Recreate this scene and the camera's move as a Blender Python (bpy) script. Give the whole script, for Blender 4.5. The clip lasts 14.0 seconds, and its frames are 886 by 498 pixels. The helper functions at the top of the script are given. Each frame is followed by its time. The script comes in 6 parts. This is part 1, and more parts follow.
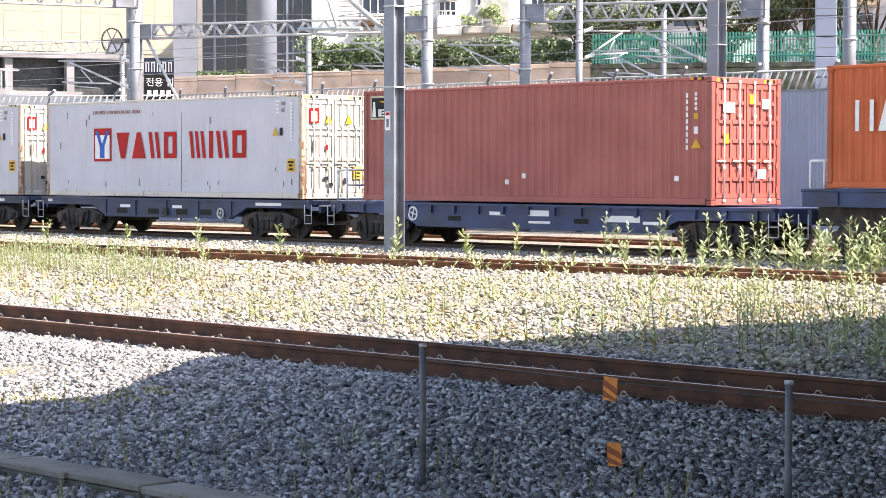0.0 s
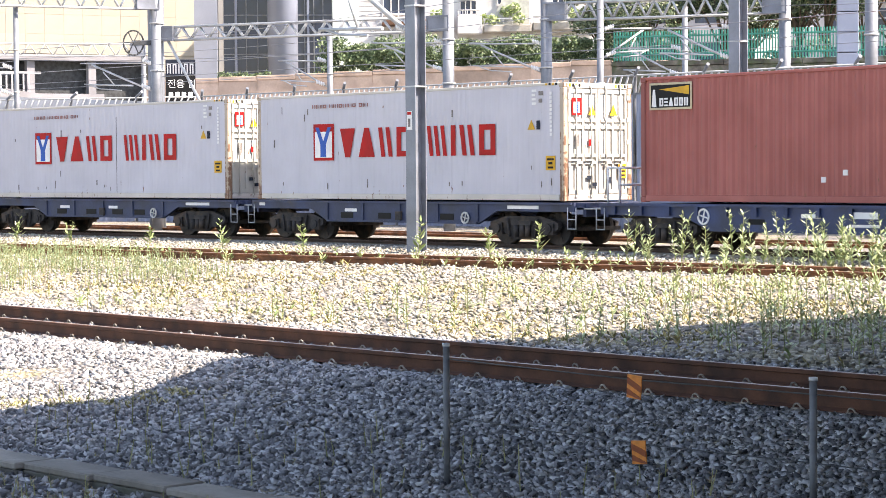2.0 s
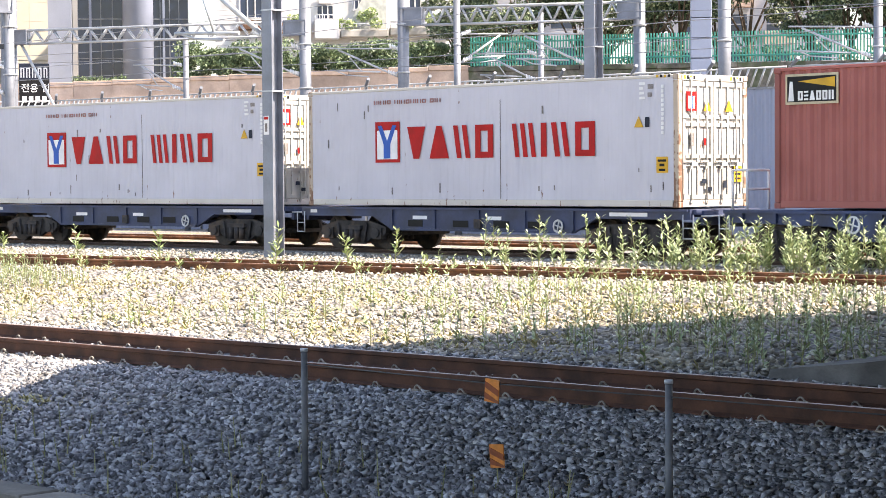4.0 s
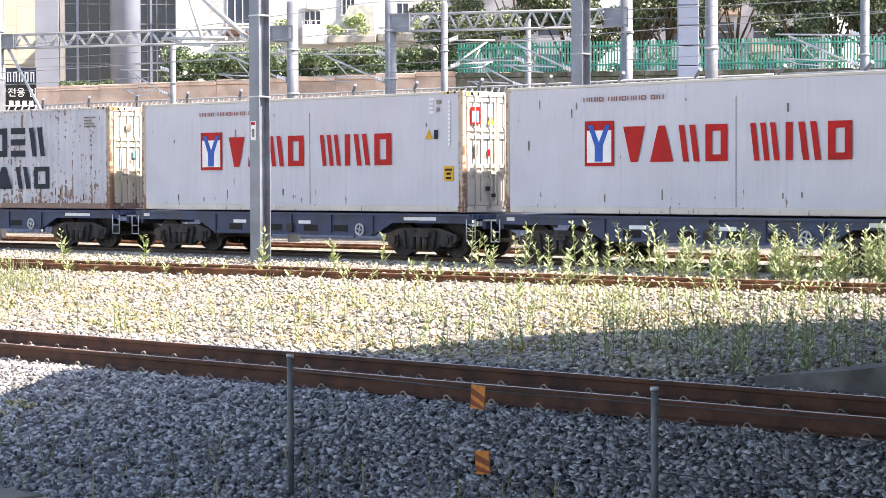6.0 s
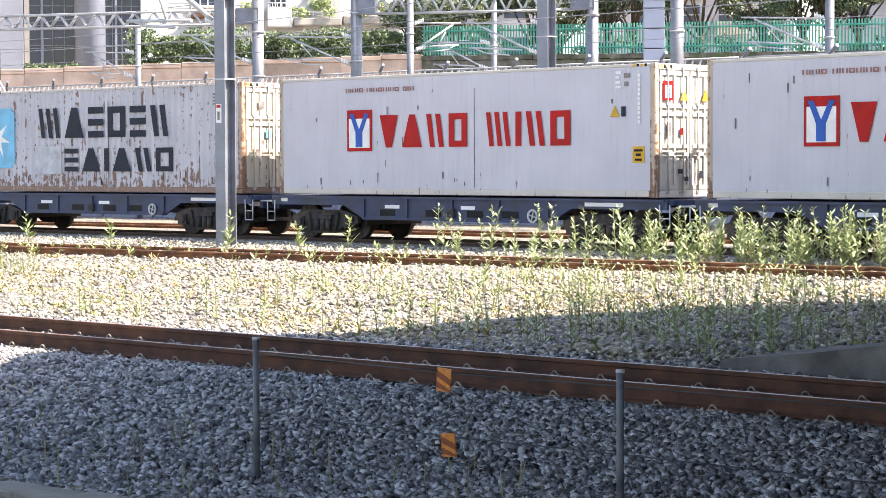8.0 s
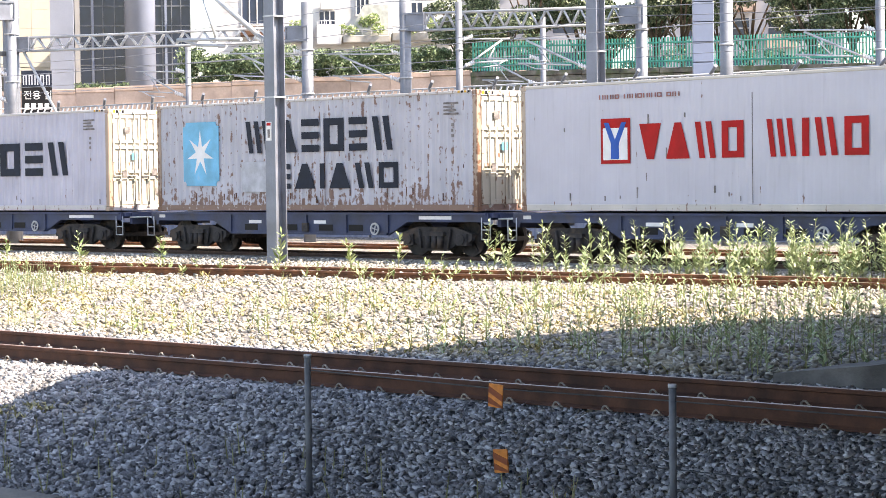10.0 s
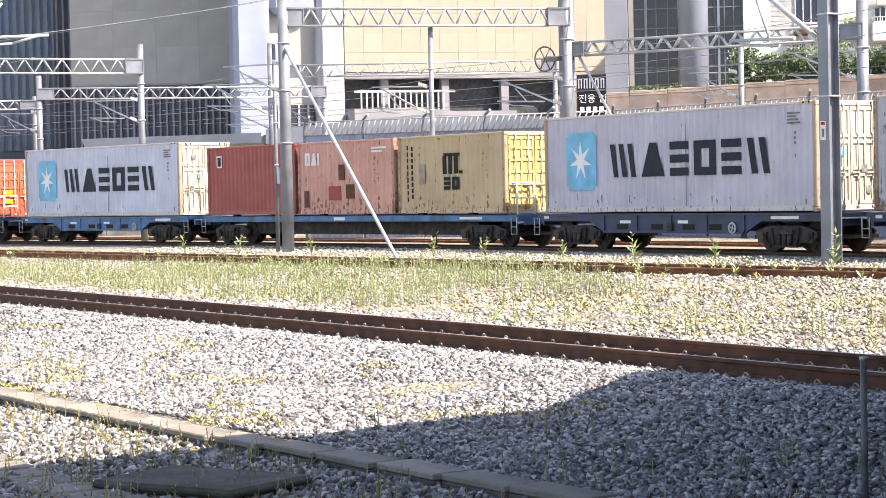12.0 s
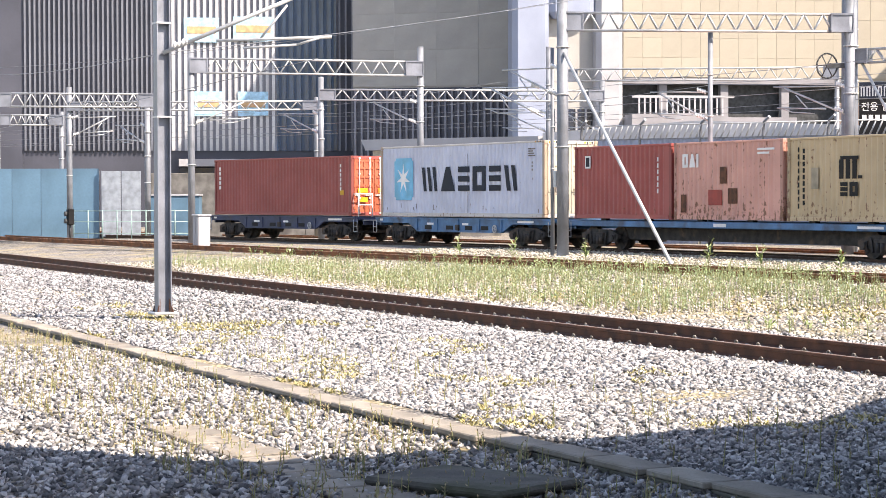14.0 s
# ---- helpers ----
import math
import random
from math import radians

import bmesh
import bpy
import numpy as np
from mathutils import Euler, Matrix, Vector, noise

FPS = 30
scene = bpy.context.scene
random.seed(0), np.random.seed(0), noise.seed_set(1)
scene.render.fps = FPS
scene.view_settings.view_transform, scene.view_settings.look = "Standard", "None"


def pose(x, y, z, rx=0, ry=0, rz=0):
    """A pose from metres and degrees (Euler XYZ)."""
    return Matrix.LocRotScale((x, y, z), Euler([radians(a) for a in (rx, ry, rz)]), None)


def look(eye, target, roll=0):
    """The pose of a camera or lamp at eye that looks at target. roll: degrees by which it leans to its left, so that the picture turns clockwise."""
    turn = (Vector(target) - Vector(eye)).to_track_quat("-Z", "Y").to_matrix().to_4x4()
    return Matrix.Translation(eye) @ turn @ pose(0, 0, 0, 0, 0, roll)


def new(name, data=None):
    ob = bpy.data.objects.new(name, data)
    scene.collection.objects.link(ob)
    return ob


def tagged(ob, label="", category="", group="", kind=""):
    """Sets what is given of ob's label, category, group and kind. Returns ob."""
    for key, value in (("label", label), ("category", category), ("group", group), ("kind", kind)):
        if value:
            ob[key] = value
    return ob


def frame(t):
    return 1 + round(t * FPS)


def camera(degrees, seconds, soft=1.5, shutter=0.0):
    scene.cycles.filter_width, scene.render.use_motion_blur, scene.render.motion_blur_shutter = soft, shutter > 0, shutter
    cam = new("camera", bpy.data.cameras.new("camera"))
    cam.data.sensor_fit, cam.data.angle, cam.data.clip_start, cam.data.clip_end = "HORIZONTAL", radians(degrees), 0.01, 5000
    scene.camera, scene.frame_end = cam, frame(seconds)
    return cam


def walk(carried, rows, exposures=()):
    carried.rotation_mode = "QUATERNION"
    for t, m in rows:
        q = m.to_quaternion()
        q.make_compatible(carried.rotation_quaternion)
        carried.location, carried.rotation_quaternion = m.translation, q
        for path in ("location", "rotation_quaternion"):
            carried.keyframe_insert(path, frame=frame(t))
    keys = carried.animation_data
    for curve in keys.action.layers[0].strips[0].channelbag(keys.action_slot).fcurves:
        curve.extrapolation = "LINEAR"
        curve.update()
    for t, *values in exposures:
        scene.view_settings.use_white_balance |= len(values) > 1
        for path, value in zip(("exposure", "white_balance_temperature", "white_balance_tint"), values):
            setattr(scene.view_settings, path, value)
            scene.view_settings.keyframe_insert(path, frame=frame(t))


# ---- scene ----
EYE = 1.84          # eye above the far rail heads, which are z = 0
BED = 1.097         # underside of the containers


def gaze(yaw, pitch, roll):
    return pose(0, 0, EYE, 90 + pitch, 0, yaw) @ pose(0, 0, 0, 0, 0, roll)


# seconds, yaw, pitch, roll of the hand-held camera
WAY = (
    (0.0, 0.07, -2.06, 0.07),
    (0.5, 0.20, -1.85, -0.10),
    (1.0, 0.40, -1.94, -0.44),
    (1.5, 0.50, -2.26, -0.74),
    (2.0, 0.68, -2.08, -0.42),
    (2.5, 0.22, -1.95, -0.89),
    (3.0, -2.66, -2.56, -1.15),
    (3.5, -3.07, -2.37, -0.86),
    (4.0, -3.15, -1.98, -0.47),
    (4.2, -3.42, -2.20, -0.59),
    (6.3, -3.43, -1.79, -0.14),
    (6.5, -3.33, -1.90, -0.07),
    (7.0, -3.79, -2.13, -0.13),
    (7.5, -4.10, -2.20, -0.29),
    (7.7, -4.43, -2.28, -0.22),
    (9.8, -4.09, -1.99, -0.30),
    (10.0, -3.07, -1.84, -0.73),
    (10.5, 2.78, -1.79, -1.64),
    (11.0, 8.86, -0.93, -0.55),
    (11.5, 10.17, -1.29, -1.02),
    (12.0, 11.73, -1.56, -1.24),
    (12.5, 16.02, -1.80, -0.86),
    (13.0, 19.56, -1.09, 0.05),
    (13.5, 19.34, -1.56, 0.31),
    (14.0, 19.10, -1.36, -0.15),
)

cam = camera(23.5, 14.0, 0.8)
LIGHTNESS = ((0.0, 1.64), (7.7, 1.72), (10.0, 1.74), (10.5, 1.72), (11.0, 1.5), (12.5, 1.36), (14.0, 1.22))
walk(cam, [(t, gaze(y, p, r)) for t, y, p, r in WAY], [(t, e, 7500, 18) for t, e in LIGHTNESS])

# ---- light ----
SUN_EL, SUN_AZ = 46.0, 105.0      # azimuth clockwise from +y
sun_way = Vector((math.sin(radians(SUN_AZ)) * math.cos(radians(SUN_EL)), math.cos(radians(SUN_AZ)) * math.cos(radians(SUN_EL)), math.sin(radians(SUN_EL))))
world = bpy.data.worlds.new("sky")
scene.world = world
world.use_nodes = True
sky = world.node_tree.nodes.new("ShaderNodeTexSky")
sky.sky_type, sky.sun_disc = "NISHITA", False
sky.sun_elevation, sky.sun_rotation = radians(SUN_EL), radians(SUN_AZ)
back = world.node_tree.nodes["Background"]
world.node_tree.links.new(sky.outputs[0], back.inputs[0])
back.inputs[1].default_value = 0.15
lamp = bpy.data.lights.new("sun", "SUN")
lamp.energy, lamp.angle, lamp.color = 5.0, radians(0.5), (1.0, 0.95, 0.87)
new("sun", lamp).matrix_world = look(sun_way * 200, (0, 0, 0))


# ---- materials ----
def surface(name, color, rough=0.6, metal=0.0, vary=0.12, scale=3.0, fine=40.0, bump=0.15, second=None, patch=1.2, cover=0.0, per_piece=0.0, spec=0.4):
    """Base colour with two sizes of variation, stains of a second colour, fine relief."""
    m = bpy.data.materials.new(name)
    m.use_nodes = True
    nt = m.node_tree
    nd, ln = nt.nodes, nt.links
    b = nd["Principled BSDF"]
    b.inputs["Roughness"].default_value, b.inputs["Metallic"].default_value = rough, metal
    b.inputs["Specular IOR Level"].default_value = spec
    tc = nd.new("ShaderNodeTexCoord")

    def tex(sc, detail=4.0):
        n = nd.new("ShaderNodeTexNoise")
        n.inputs["Scale"].default_value, n.inputs["Detail"].default_value = sc, detail
        ln.new(tc.outputs["Object"], n.inputs["Vector"])
        return n.outputs["Fac"]

    def mixed(a, bcol, fac, kind="MIX"):
        x = nd.new("ShaderNodeMix")
        x.data_type, x.blend_type = "RGBA", kind
        for sock, val in ((x.inputs["Factor"], fac), (x.inputs[6], a), (x.inputs[7], bcol)):
            if hasattr(val, "links"):
                ln.new(val, sock)
            else:
                sock.default_value = val
        return x.outputs[2]

    def ramp(fac, lo, hi, a=0.0, c=1.0):
        r = nd.new("ShaderNodeMapRange")
        r.inputs[1].default_value, r.inputs[2].default_value, r.inputs[3].default_value, r.inputs[4].default_value = lo, hi, a, c
        ln.new(fac, r.inputs[0])
        return r.outputs[0]
    big, small = tex(scale), tex(fine)
    dark = tuple(v * (1 - 2.2 * vary) for v in color) + (1,)
    col = mixed(dark, tuple(min(1, v * (1 + vary)) for v in color) + (1,), ramp(big, 0.35, 0.65))
    g = mixed((1 - vary, 1 - vary, 1 - vary, 1), (1 + vary, 1 + vary, 1 + vary, 1), small)
    col = mixed(col, g, 1.0, "MULTIPLY")
    if second:
        st = tex(patch, 6.0)
        col = mixed(col, tuple(second) + (1,), ramp(st, 1 - cover - 0.12, 1 - cover + 0.05))
    if per_piece:
        oi = nd.new("ShaderNodeObjectInfo")
        s = ramp(oi.outputs["Random"], 0, 1, 1 - per_piece, 1 + per_piece)
        cc = nd.new("ShaderNodeCombineColor")
        for k in range(3):
            ln.new(s, cc.inputs[k])
        col = mixed(col, cc.outputs[0], 1.0, "MULTIPLY")
    ln.new(col, b.inputs["Base Color"])
    if bump:
        bp = nd.new("ShaderNodeBump")
        bp.inputs["Strength"].default_value, bp.inputs["Distance"].default_value = bump, 0.02
        ln.new(small, bp.inputs["Height"])
        ln.new(bp.outputs[0], b.inputs["Normal"])
    ln.new(ramp(big, 0.3, 0.7, max(0.05, rough - 0.08), min(1, rough + 0.1)), b.inputs["Roughness"])
    return m


def island_surface(name, low, high, rough=0.85, tint=None):
    """Loose pieces in one mesh, each with its own shade between two colours."""
    m = bpy.data.materials.new(name)
    m.use_nodes = True
    nd, ln = m.node_tree.nodes, m.node_tree.links
    b = nd["Principled BSDF"]
    b.inputs["Roughness"].default_value = rough
    geo = nd.new("ShaderNodeNewGeometry")
    cr = nd.new("ShaderNodeValToRGB")
    cr.color_ramp.elements[0].color, cr.color_ramp.elements[1].color = (*low, 1), (*high, 1)
    if tint:
        e = cr.color_ramp.elements.new(0.55)
        e.color = (*tint, 1)
    ln.new(geo.outputs["Random Per Island"], cr.inputs[0])
    ln.new(cr.outputs[0], b.inputs["Base Color"])
    return m


def container_paint(name, color, rust=0.25, rust_color=(0.16, 0.07, 0.035), fade=0.12):
    """Sprayed steel: chalky fading, vertical dirt runs, rust towards the sills."""
    m = bpy.data.materials.new(name)
    m.use_nodes = True
    nt = m.node_tree
    nd, ln = nt.nodes, nt.links
    b = nd["Principled BSDF"]
    b.inputs["Roughness"].default_value = 0.5
    b.inputs["Specular IOR Level"].default_value = 0.35
    tc = nd.new("ShaderNodeTexCoord")
    mp = nd.new("ShaderNodeMapping")
    mp.inputs["Scale"].default_value = (9, 9, 0.7)
    ln.new(tc.outputs["Object"], mp.inputs[0])
    run = nd.new("ShaderNodeTexNoise")
    run.inputs["Scale"].default_value, run.inputs["Detail"].default_value = 1.0, 5.0
    ln.new(mp.outputs[0], run.inputs["Vector"])
    big = nd.new("ShaderNodeTexNoise")
    big.inputs["Scale"].default_value, big.inputs["Detail"].default_value = 0.8, 6.0
    ln.new(tc.outputs["Object"], big.inputs["Vector"])
    spot = nd.new("ShaderNodeTexNoise")
    spot.inputs["Scale"].default_value, spot.inputs["Detail"].default_value = 7.0, 6.0
    ln.new(tc.outputs["Object"], spot.inputs["Vector"])
    sep = nd.new("ShaderNodeSeparateXYZ")
    ln.new(tc.outputs["Object"], sep.inputs[0])

    def rng(f, a, c, p=0.0, q=1.0):
        r = nd.new("ShaderNodeMapRange")
        r.inputs[1].default_value, r.inputs[2].default_value, r.inputs[3].default_value, r.inputs[4].default_value = a, c, p, q
        ln.new(f, r.inputs[0])
        return r.outputs[0]

    def mth(op, a, c):
        n = nd.new("ShaderNodeMath")
        n.operation = op
        for s, v in ((n.inputs[0], a), (n.inputs[1], c)):
            if hasattr(v, "links"):
                ln.new(v, s)
            else:
                s.default_value = v
        return n.outputs[0]

    def mx(a, c, f):
        n = nd.new("ShaderNodeMix")
        n.data_type = "RGBA"
        for s, v in ((n.inputs["Factor"], f), (n.inputs[6], a), (n.inputs[7], c)):
            if hasattr(v, "links"):
                ln.new(v, s)
            else:
                s.default_value = v
        return n.outputs[2]
    lo = tuple(v * (1 - fade) for v in color) + (1,)
    hi = tuple(min(0.95, v * (1 + fade) + 0.015) for v in color) + (1,)
    col = mx(lo, hi, rng(big.outputs["Fac"], 0.3, 0.7))
    dirt = tuple(v * 0.62 + 0.02 for v in color) + (1,)
    col = mx(col, dirt, rng(run.outputs["Fac"], 0.58, 0.78, 0, 0.3))
    low = rng(sep.outputs[2], 0.9, 0.1)                      # more rust low on the box
    hit = mth("ADD", mth("MULTIPLY", run.outputs["Fac"], spot.outputs["Fac"]), mth("MULTIPLY", low, 0.12 * (0.2 + rust)))
    col = mx(col, (*rust_color, 1), rng(hit, 0.45 - 0.17 * rust, 0.49 - 0.16 * rust, 0, 0.85))
    ln.new(col, b.inputs["Base Color"])
    bp = nd.new("ShaderNodeBump")
    bp.inputs["Strength"].default_value, bp.inputs["Distance"].default_value = 0.2, 0.01
    ln.new(spot.outputs["Fac"], bp.inputs["Height"])
    ln.new(bp.outputs[0], b.inputs["Normal"])
    return m


def glass(name, color, rough=0.06):
    m = surface(name, color, rough, 0.0, 0.2, 0.25, 2.0, 0.02)
    m.node_tree.nodes["Principled BSDF"].inputs["Specular IOR Level"].default_value = 0.45
    return m


GALV = surface("galvanised_steel", (0.46, 0.48, 0.50), 0.5, 0.35, 0.1, 2.0, 30, 0.05)
GALV_OLD = surface("weathered_steel", (0.20, 0.22, 0.25), 0.55, 0.25, 0.14, 1.5, 25, 0.08)
GALV_MID = surface("dull_galvanised_steel", (0.2, 0.22, 0.26), 0.5, 0.3, 0.12, 1.5, 25, 0.08)
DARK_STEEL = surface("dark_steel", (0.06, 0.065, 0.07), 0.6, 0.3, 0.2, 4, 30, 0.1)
RUST = surface("rusty_rail", (0.105, 0.046, 0.028), 0.8, 0.1, 0.22, 3, 50, 0.25)
RUST_BRIGHT = surface("orange_rusty_rail", (0.21, 0.085, 0.038), 0.75, 0.1, 0.25, 3, 50, 0.2)
RAIL_DULL = surface("brown_rail", (0.085, 0.05, 0.035), 0.7, 0.2, 0.2, 3, 50, 0.2)
RAIL_TOP = surface("worn_rail_head", (0.34, 0.25, 0.2), 0.4, 0.6, 0.15, 6, 60, 0.05)
CLIP = surface("rail_clip", (0.3, 0.27, 0.23), 0.4, 0.4, 0.15, 6, 60, 0.05, per_piece=0.25)
CONCRETE = surface("concrete", (0.42, 0.40, 0.36), 0.85, 0, 0.14, 1.2, 30, 0.3, (0.25, 0.23, 0.2), 0.9, 0.3, 0.12)
SLEEPER = surface("sleeper_concrete", (0.34, 0.32, 0.29), 0.9, 0, 0.15, 3, 40, 0.3, per_piece=0.15)
BOGIE = surface("grimy_cast_steel", (0.045, 0.04, 0.038), 0.75, 0.1, 0.3, 4, 30, 0.3, (0.10, 0.07, 0.05), 3.0, 0.35)
WAGON_BLUE = surface("faded_navy_paint", (0.03, 0.05, 0.125), 0.5, 0, 0.2, 1.3, 20, 0.12, (0.05, 0.05, 0.07), 1.2, 0.22)
WAGON_GREY = surface("grimy_indigo_paint", (0.038, 0.052, 0.105), 0.55, 0, 0.2, 1.3, 20, 0.12, (0.06, 0.055, 0.06), 1.2, 0.28)
WAGON_SKY = surface("bright_blue_paint", (0.06, 0.17, 0.33), 0.5, 0, 0.2, 1.3, 20, 0.12, (0.05, 0.06, 0.08), 1.2, 0.35)
WHITE = surface("white_paint", (0.75, 0.75, 0.74), 0.5, 0, 0.05, 3, 30, 0.04)
RED = surface("red_paint", (0.42, 0.014, 0.014), 0.45, 0, 0.08, 3, 30, 0.04, spec=0.12)
BLUE = surface("royal_blue_paint", (0.03, 0.11, 0.42), 0.45, 0, 0.08, 3, 30, 0.04, spec=0.12)
PALE_BLUE = surface("pale_blue_paint", (0.13, 0.45, 0.66), 0.5, 0, 0.1, 2, 30, 0.04, (0.35, 0.5, 0.6), 2.0, 0.25)
INK = surface("faded_black_paint", (0.02, 0.026, 0.04), 0.5, 0, 0.15, 3, 30, 0.04, (0.12, 0.13, 0.15), 3.0, 0.12, spec=0.12)
BLACK = surface("black_paint", (0.015, 0.015, 0.016), 0.5, 0, 0.1, 3, 30, 0.04, spec=0.12)
YELLOW = surface("yellow_paint", (0.62, 0.34, 0.015), 0.5, 0, 0.1, 3, 30, 0.04)
ORANGE = surface("orange_reflector", (0.62, 0.2, 0.03), 0.4, 0, 0.1, 20, 80, 0.04)
GREASE = surface("rust_stain", (0.13, 0.055, 0.03), 0.8, 0, 0.25, 5, 40, 0.1)


# ---- mesh helpers ----
def part(name, bm, material, parent=None, label="", smooth=False):
    me = bpy.data.meshes.new(name)
    if smooth:
        for f in bm.faces:
            f.smooth = True
    bm.to_mesh(me)
    bm.free()
    for m in material if isinstance(material, (list, tuple)) else (material,):
        me.materials.append(m)
    ob = new(name, me)
    if parent:
        ob.parent = parent
    if label:
        tagged(ob, label)
    return ob


def sharing(name, mesh, m, parent):
    ob = new(name, mesh)
    ob.parent = parent
    ob.matrix_basis = m
    return ob


def box(bm, x0, x1, y0, y1, z0, z1, m=None, mat=0):
    vs = [bm.verts.new((x, y, z)) for x in (x0, x1) for y in (y0, y1) for z in (z0, z1)]
    if m:
        for v in vs:
            v.co = m @ v.co
    for f in ((0, 1, 3, 2), (4, 6, 7, 5), (0, 4, 5, 1), (2, 3, 7, 6), (0, 2, 6, 4), (1, 5, 7, 3)):
        bm.faces.new([vs[i] for i in f]).material_index = mat
    return vs


def bevelled(x0, x1, y0, y1, z0, z1, width=0.01):
    bm = bmesh.new()
    box(bm, x0, x1, y0, y1, z0, z1)
    bmesh.ops.bevel(bm, geom=bm.edges[:], offset=width, segments=1, affect="EDGES")
    return bm


def bar(bm, a, b, r, sides=6, mat=0, r2=None):
    """A round bar from a to b."""
    a, b = Vector(a), Vector(b)
    q = (b - a).to_track_quat("Z", "Y")
    rings = []
    for p, rad in ((a, r), (b, r if r2 is None else r2)):
        rings.append([bm.verts.new(p + q @ Vector((rad * math.cos(k * math.tau / sides), rad * math.sin(k * math.tau / sides), 0))) for k in range(sides)])
    for k in range(sides):
        j = (k + 1) % sides
        f = bm.faces.new((rings[0][k], rings[0][j], rings[1][j], rings[1][k]))
        f.material_index, f.smooth = mat, True
    bm.faces.new(rings[0][::-1]).material_index = mat
    bm.faces.new(rings[1]).material_index = mat


def tube(pts, r, sides=5):
    """One continuous bent bar through the points."""
    bm = bmesh.new()
    pts = [Vector(p) for p in pts]
    rings = []
    for k, p in enumerate(pts):
        q = (pts[min(k + 1, len(pts) - 1)] - pts[max(k - 1, 0)]).to_track_quat("Z", "Y")
        rings.append([bm.verts.new(p + q @ Vector((r * math.cos(j * math.tau / sides), r * math.sin(j * math.tau / sides), 0))) for j in range(sides)])
    for a, b in zip(rings, rings[1:]):
        for j in range(sides):
            bm.faces.new((a[j], a[(j + 1) % sides], b[(j + 1) % sides], b[j])).smooth = True
    bm.faces.new(rings[0][::-1])
    bm.faces.new(rings[-1])
    return bm


def prism(bm, outline, y0, y1, mat=0):
    """An outline in x and z, given anticlockwise seen from -y, drawn from y0 to y1."""
    a = [bm.verts.new((x, y0, z)) for x, z in outline]
    b = [bm.verts.new((x, y1, z)) for x, z in outline]
    n = len(outline)
    bm.faces.new(a).material_index = mat
    bm.faces.new(b[::-1]).material_index = mat
    for k in range(n):
        bm.faces.new((a[k], b[k], b[(k + 1) % n], a[(k + 1) % n])).material_index = mat


def fresh(fn, *args, **kw):
    bm = bmesh.new()
    fn(bm, *args, **kw)
    return bm


def mesh_of(name, bm, *mats):
    me = bpy.data.meshes.new(name)
    bm.to_mesh(me)
    bm.free()
    for m in mats:
        me.materials.append(m)
    return me


# ---- plan: lines of the tracks ----
D_FAR, N_FAR = Vector((0.6942, -0.7198)), Vector((0.7198, 0.6942))   # along and across the freight line
D_NEAR, N_NEAR = Vector((0.680, -0.733)), Vector((0.733, 0.680))      # along and across the near line


def far_line(s, off=0.0):
    """A point of the gently curved freight line: s along it, off beyond the wagons' near side."""
    return N_FAR * (37.7 - 0.001945 * (s + 50) ** 2 + 0.0154 * (s + 50) + off) + D_FAR * s


def near_line(u, w):
    return D_NEAR * u + N_NEAR * w


def second_line(s, off=0.0):
    return N_FAR * (30.0 + 0.08 * (s + 40) + off) + D_FAR * s


def upon(fn, s, off, z, step=0.5):
    """A pose on a line, x along it."""
    a, b = fn(s - step, off), fn(s + step, off)
    p = fn(s, off)
    return pose(p.x, p.y, z, 0, 0, math.degrees(math.atan2(b.y - a.y, b.x - a.x)))


# ---- ground ----
def ground_height(w):
    """Height of the ballast by the distance across the near line."""
    pts = ((-400, -0.68), (9.9, -0.68), (12.6, -0.61), (14.6, -0.42), (18.4, -0.42), (20.5, -0.48), (24, -0.37), (28, -0.21), (31, -0.125), (36, -0.09), (2000, -0.08))
    return float(np.interp(w, [p[0] for p in pts], [p[1] for p in pts]))


